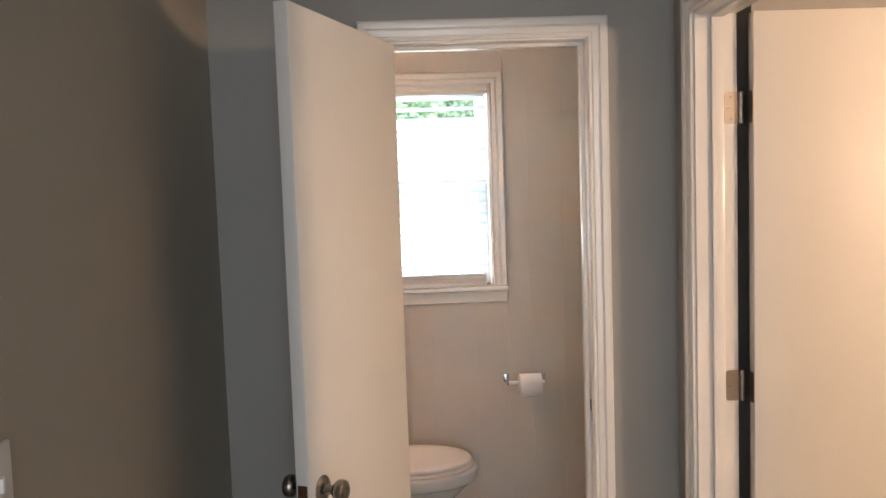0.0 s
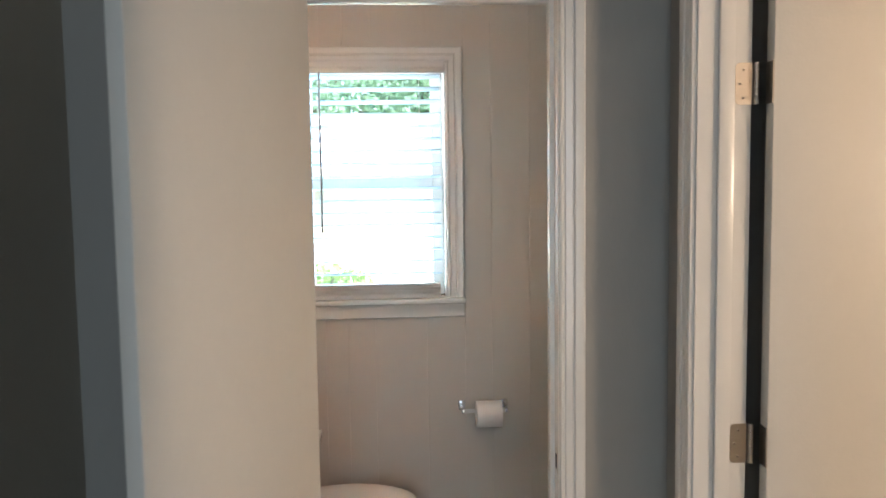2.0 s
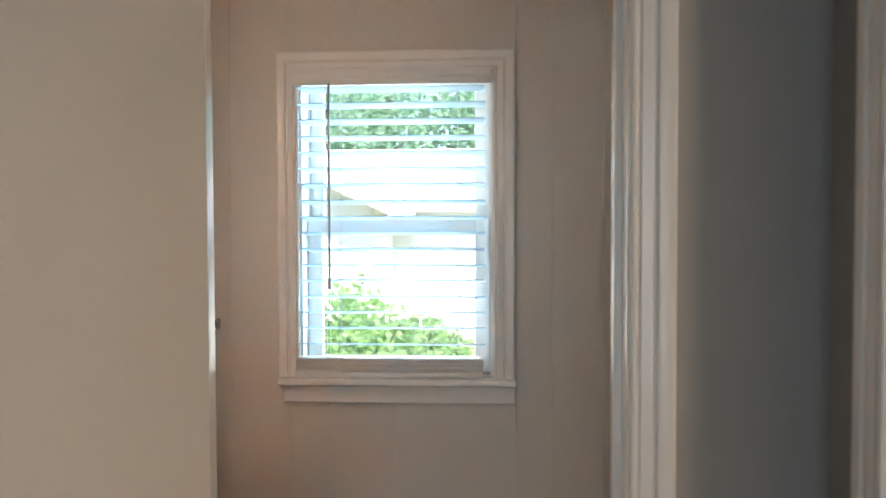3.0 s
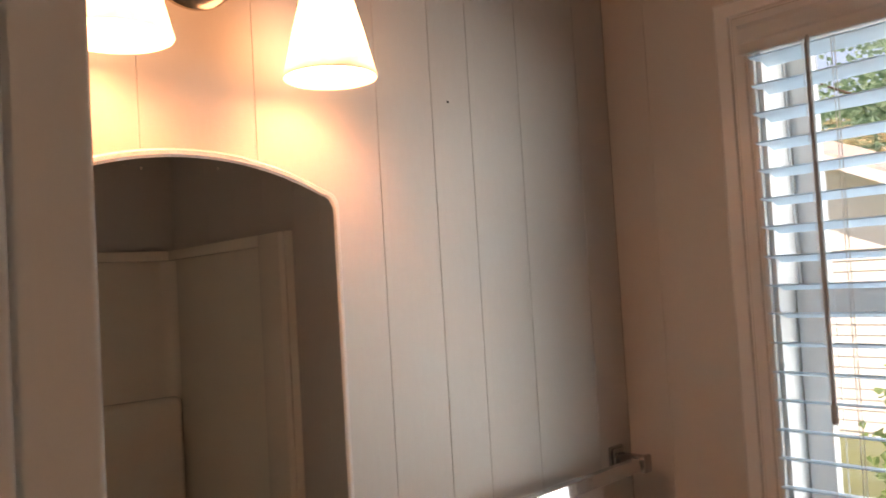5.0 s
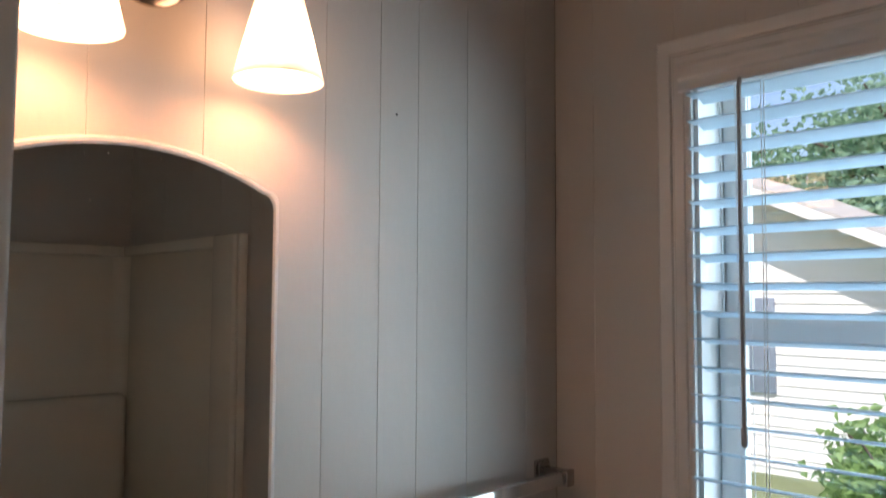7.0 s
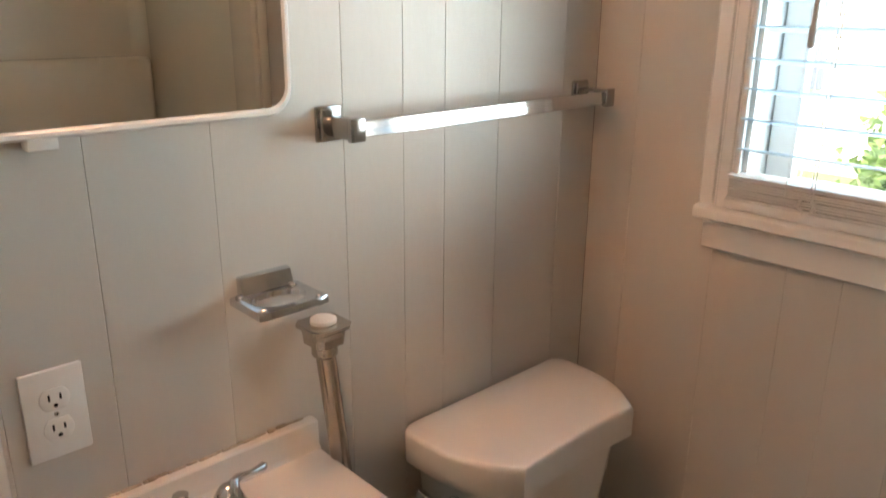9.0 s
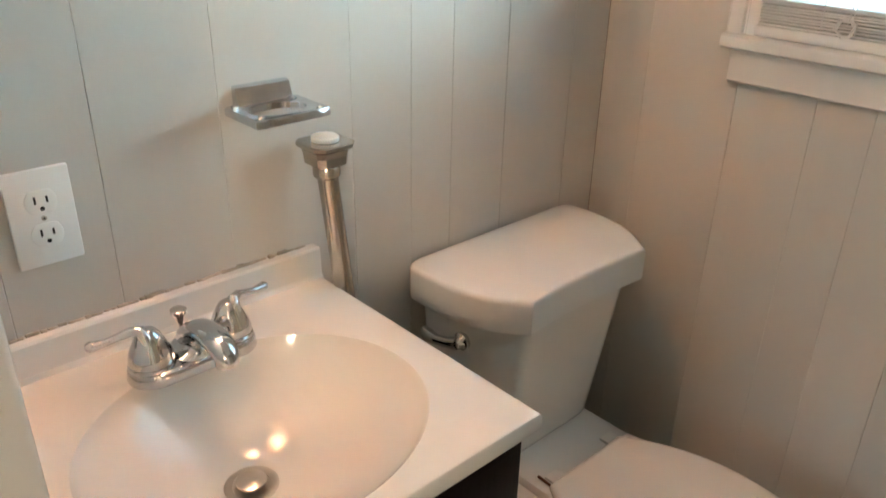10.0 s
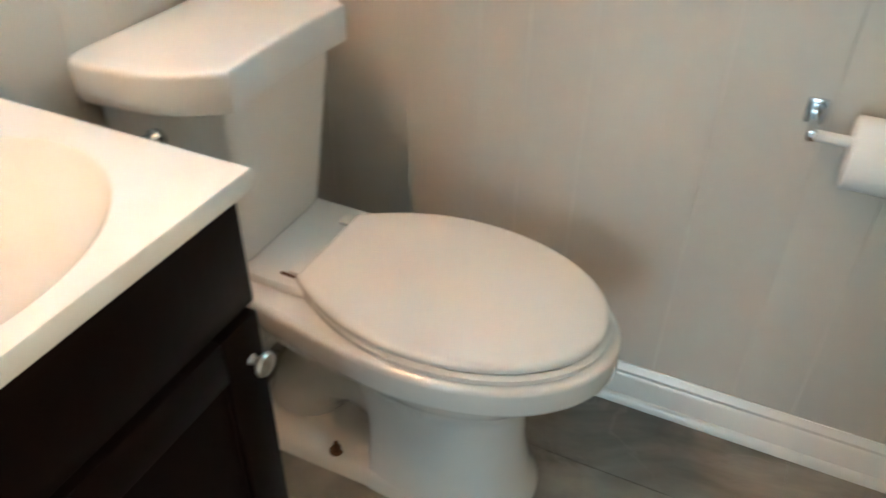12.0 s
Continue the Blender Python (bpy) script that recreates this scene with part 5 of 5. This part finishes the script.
box(bm, SX0, SX1 - 0.001, DOOR_Y1 + 0.001, -0.001, 0.0, 0.08)
box(bm, SX0, SX0 + 0.09, DOOR_Y1 + 0.001, -0.001, 0.08, 0.45, bevel=0.015)
box(bm, SX0 + 0.09, SX1 - 0.001, -0.09, -0.001, 0.08, 0.449)
box(bm, SX0 + 0.09, SX1 - 0.001, DOOR_Y1 + 0.001, DOOR_Y1 + 0.09, 0.08, 0.449)
box(bm, SX1 - 0.09, SX1 - 0.001, DOOR_Y1 + 0.09, -0.09, 0.08, 0.449)
part("tub", bm, FIBREGLASS, shower)
tagged(shower, "white fibreglass tub and shower surround", "shower")

# ---------------------------------------------------------------- outdoors
slab("ground", (-90, 90, -90, 150, -0.7, -0.6), GRASS, "green lawn outside the window", "ground")


def foliage(name, centre, radius, clumps, per, seed, leaf=1.0, squash=0.8, parent=None, material=LEAF):
    """A crown of many small leaves in clumps."""
    rnd = np.random.default_rng(seed)
    base = np.array([(0, 0, 0), (0.035, 0.04, 0.012), (0.0, 0.11, 0.0), (-0.035, 0.04, 0.012)]) * leaf
    verts, faces = [], []
    for _ in range(clumps):
        d = rnd.normal(size=3)
        d /= np.linalg.norm(d)
        c = np.array(centre) + d * radius * rnd.uniform(0.35, 1.0) * (1, 1, squash)
        for _ in range(per):
            p = c + rnd.normal(size=3) * radius * 0.13
            e = Euler(rnd.uniform(0, 6.28, 3)).to_matrix()
            k = len(verts)
            verts += [tuple(np.array(e) @ b * rnd.uniform(0.8, 1.3) + p) for b in base]
            faces.append((k, k + 1, k + 2, k + 3))
    me = bpy.data.meshes.new(name)
    me.from_pydata(verts, [], faces)
    me.materials.append(material)
    ob = new(name, me)
    if parent:
        ob.parent = parent
        ob.matrix_parent_inverse = parent.matrix_world.inverted()
    return ob


def tree(x, y, h, r, seed):
    t = empty("tree", x, y, -0.6)
    rnd = random.Random(seed)
    bm = bmesh.new()
    tube(bm, [(x, y, -0.6), (x + 0.1, y, h * 0.3), (x, y + 0.1, h * 0.6), (x + 0.1, y, h * 0.95)], 0.22, 12, [1.2, 0.9, 0.6, 0.2])
    for k in range(7):
        a, z = rnd.uniform(0, 6.28), h * rnd.uniform(0.35, 0.8)
        tube(bm, [(x, y, z), (x + 0.5 * r * math.cos(a), y + 0.5 * r * math.sin(a), z + 0.5), (x + 0.85 * r * math.cos(a), y + 0.85 * r * math.sin(a), z + 1.0)], 0.07, 8, [1, 0.7, 0.3])
    part("trunk", bm, BARK, t)
    foliage("crown", (x, y, h * 0.72), r, 150, 70, seed, 1.7, 0.8, t, TREELEAF)
    return tagged(t, "leafy green tree beyond the neighbouring house", "tree", group="trees behind the houses")


tree(-9.0, 17.0, 6.0, 3.2, 3)
tree(-3.6, 18.5, 6.6, 3.4, 5)
tree(1.6, 20.0, 6.2, 3.2, 7)
tree(6.5, 21.0, 6.6, 3.4, 8)


def shrub(x, y, r, seed):
    s = empty("shrub", x, y, -0.6)
    bm = bmesh.new()
    rnd = random.Random(seed)
    for k in range(9):
        a = rnd.uniform(0, 6.28)
        tube(bm, [(x, y, -0.6), (x + 0.3 * r * math.cos(a), y + 0.3 * r * math.sin(a), r * 0.3), (x + 0.7 * r * math.cos(a), y + 0.7 * r * math.sin(a), r * 0.9)], 0.02, 6, [1, 0.7, 0.4])
    part("stems", bm, BARK, s)
    foliage("leaves", (x, y, -0.6 + r * 0.95), r, 120, 70, seed, 0.9, 1.0, s)
    return tagged(s, "bright green leafy shrub on the lawn", "shrub", group="shrubs outside the window")


shrub(-0.42, 5.0, 0.78, 11)
shrub(0.15, 5.7, 0.60, 12)


def neighbour(x0, x1, y0, y1, eave, ridge, gable_front, windows, roof_mat, label):
    """A sided house; its ridge runs away from us (gable_front) or along x."""
    h = empty("house", (x0 + x1) / 2, (y0 + y1) / 2, -0.6)
    bm = bmesh.new()
    box(bm, x0, x1, y0, y1, -0.6, eave)
    xm, ym = (x0 + x1) / 2, (y0 + y1) / 2
    if gable_front:
        loft(bm, [[(x0, y, eave), (x1, y, eave), (xm, y, ridge - 0.1)] for y in (y0, y1)])
    part("wall", bm, SIDING, h)
    n = int((eave + 0.5) / 0.133)
    for k in range(n):
        z = -0.5 + 0.133 * k
        bm = bmesh.new()
        sec = [(y0, z), (y0 - 0.018, z), (y0 - 0.004, z + 0.128), (y0, z + 0.128)]
        loft(bm, [[(x0, a, b) for a, b in sec], [(x1, a, b) for a, b in sec]])
        part("siding_board", bm, SIDING, h)
    o = 0.45
    bm = bmesh.new()
    if gable_front:
        k = (ridge - eave) / (xm - x0)
        sec = [(x0 - o, eave - k * o), (xm, ridge), (x1 + o, eave - k * o), (x1 + o, eave - k * o + 0.14), (xm, ridge + 0.15), (x0 - o, eave - k * o + 0.14)]
        loft(bm, [[(a, y0 - o, b) for a, b in sec], [(a, y1 + o, b) for a, b in sec]])
        part("roof", bm, roof_mat, h)
        bm = bmesh.new()
        sec = [(x0 - o, eave - k * o - 0.04), (xm, ridge - 0.04), (x1 + o, eave - k * o - 0.04), (x1 + o, eave - k * o + 0.10), (xm, ridge + 0.10), (x0 - o, eave - k * o + 0.10)]
        loft(bm, [[(a, y0 - o - 0.03, b) for a, b in sec], [(a, y0 - o - 0.003, b) for a, b in sec]])
        part("fascia", bm, SIDING, h)
    else:
        k = (ridge - eave) / (ym - y0)
        sec = [(y0 - o, eave - k * o), (y0 - o, eave - k * o + 0.12), (ym, ridge + 0.12), (y1 + o, eave - k * o + 0.12), (y1 + o, eave - k * o), (ym, ridge)]
        loft(bm, [[(x0 - o, a, b) for a, b in sec], [(x1 + o, a, b) for a, b in sec]])
        part("roof", bm, roof_mat, h)
        part("fascia", box(bmesh.new(), x0 - o, x1 + o, y0 - o - 0.03, y0 - o - 0.003, eave - k * o - 0.04, eave - k * o + 0.12), SIDING, h)
    for wx, wz in windows:
        wnd = part("window", box(bmesh.new(), wx - 0.45, wx + 0.45, y0 - 0.06, y0 - 0.02, wz, wz + 1.25, bevel=0.01), SIDING, h)
        for z0 in (wz + 0.08, wz + 0.65):
            part("pane", box(bmesh.new(), wx - 0.37, wx + 0.37, y0 - 0.066, y0 - 0.0605, z0, z0 + 0.5), HOUSEGLASS, wnd)
        for e in (-0.66, 0.66):
            part("shutter", box(bmesh.new(), wx + e - 0.17, wx + e + 0.17, y0 - 0.055, y0 - 0.02, wz, wz + 1.25, bevel=0.008), SHUTTER, wnd)
    return tagged(h, label, "house")


HOUSEGLASS = mat("dim_window_glass", (0.10, 0.13, 0.17), 0.1)
SHUTTER = mat("slate_blue_shutter", (0.20, 0.24, 0.30), 0.6)
PALEROOF = mat("pale_grey_shingle", (0.50, 0.50, 0.53), 0.9, vary=0.1, scale=10, fine=0.15)
neighbour(-8.6, -0.85, 9.0, 15.0, 1.95, 3.75, True, [(-3.9, 0.45)], SHINGLE, "white-sided house with its gable towards the window")
neighbour(-2.4, 9.0, 11.5, 17.5, 2.05, 3.15, False, [(3.0, 0.45), (6.0, 0.45)], PALEROOF, "white-sided house with a pale grey roof")

# ---------------------------------------------------------------- floor tiles, last
floor = bpy.data.objects["floor"]
PW, PL = 0.305, 0.61


def tile_mesh(length, width):
    bm = bmesh.new()
    c = 0.0012
    sec = [(0.0, -0.003), (0.0, -c), (c, 0.0), (width - c, 0.0), (width, -c), (width, -0.003)]
    loft(bm, [[(0, a, b) for a, b in sec], [(length, a, b) for a, b in sec]])
    return mesh("tile", bm, FLOORMAT, smooth=False)


random.seed(21)
cuts = {}
y = -6.0
while y < -0.0:
    w = min(PW, 0.0 - y)
    x = -0.03
    xe = RIGHT_X if y > DOOR_Y1 - 0.05 else 3.8
    first = random.uniform(0.3, PL)
    while x < xe - 0.01:
        L_ = min(first if x < 0 else PL, xe - x)
        key = (round(L_, 3), round(w, 3))
        if key not in cuts:
            cuts[key] = tile_mesh(L_ - 0.001, w - 0.001)
        p = new("tile", cuts[key])
        p.parent = floor
        p.matrix_basis = Matrix.Translation((x, y, 0))
        x += L_
    y += PW
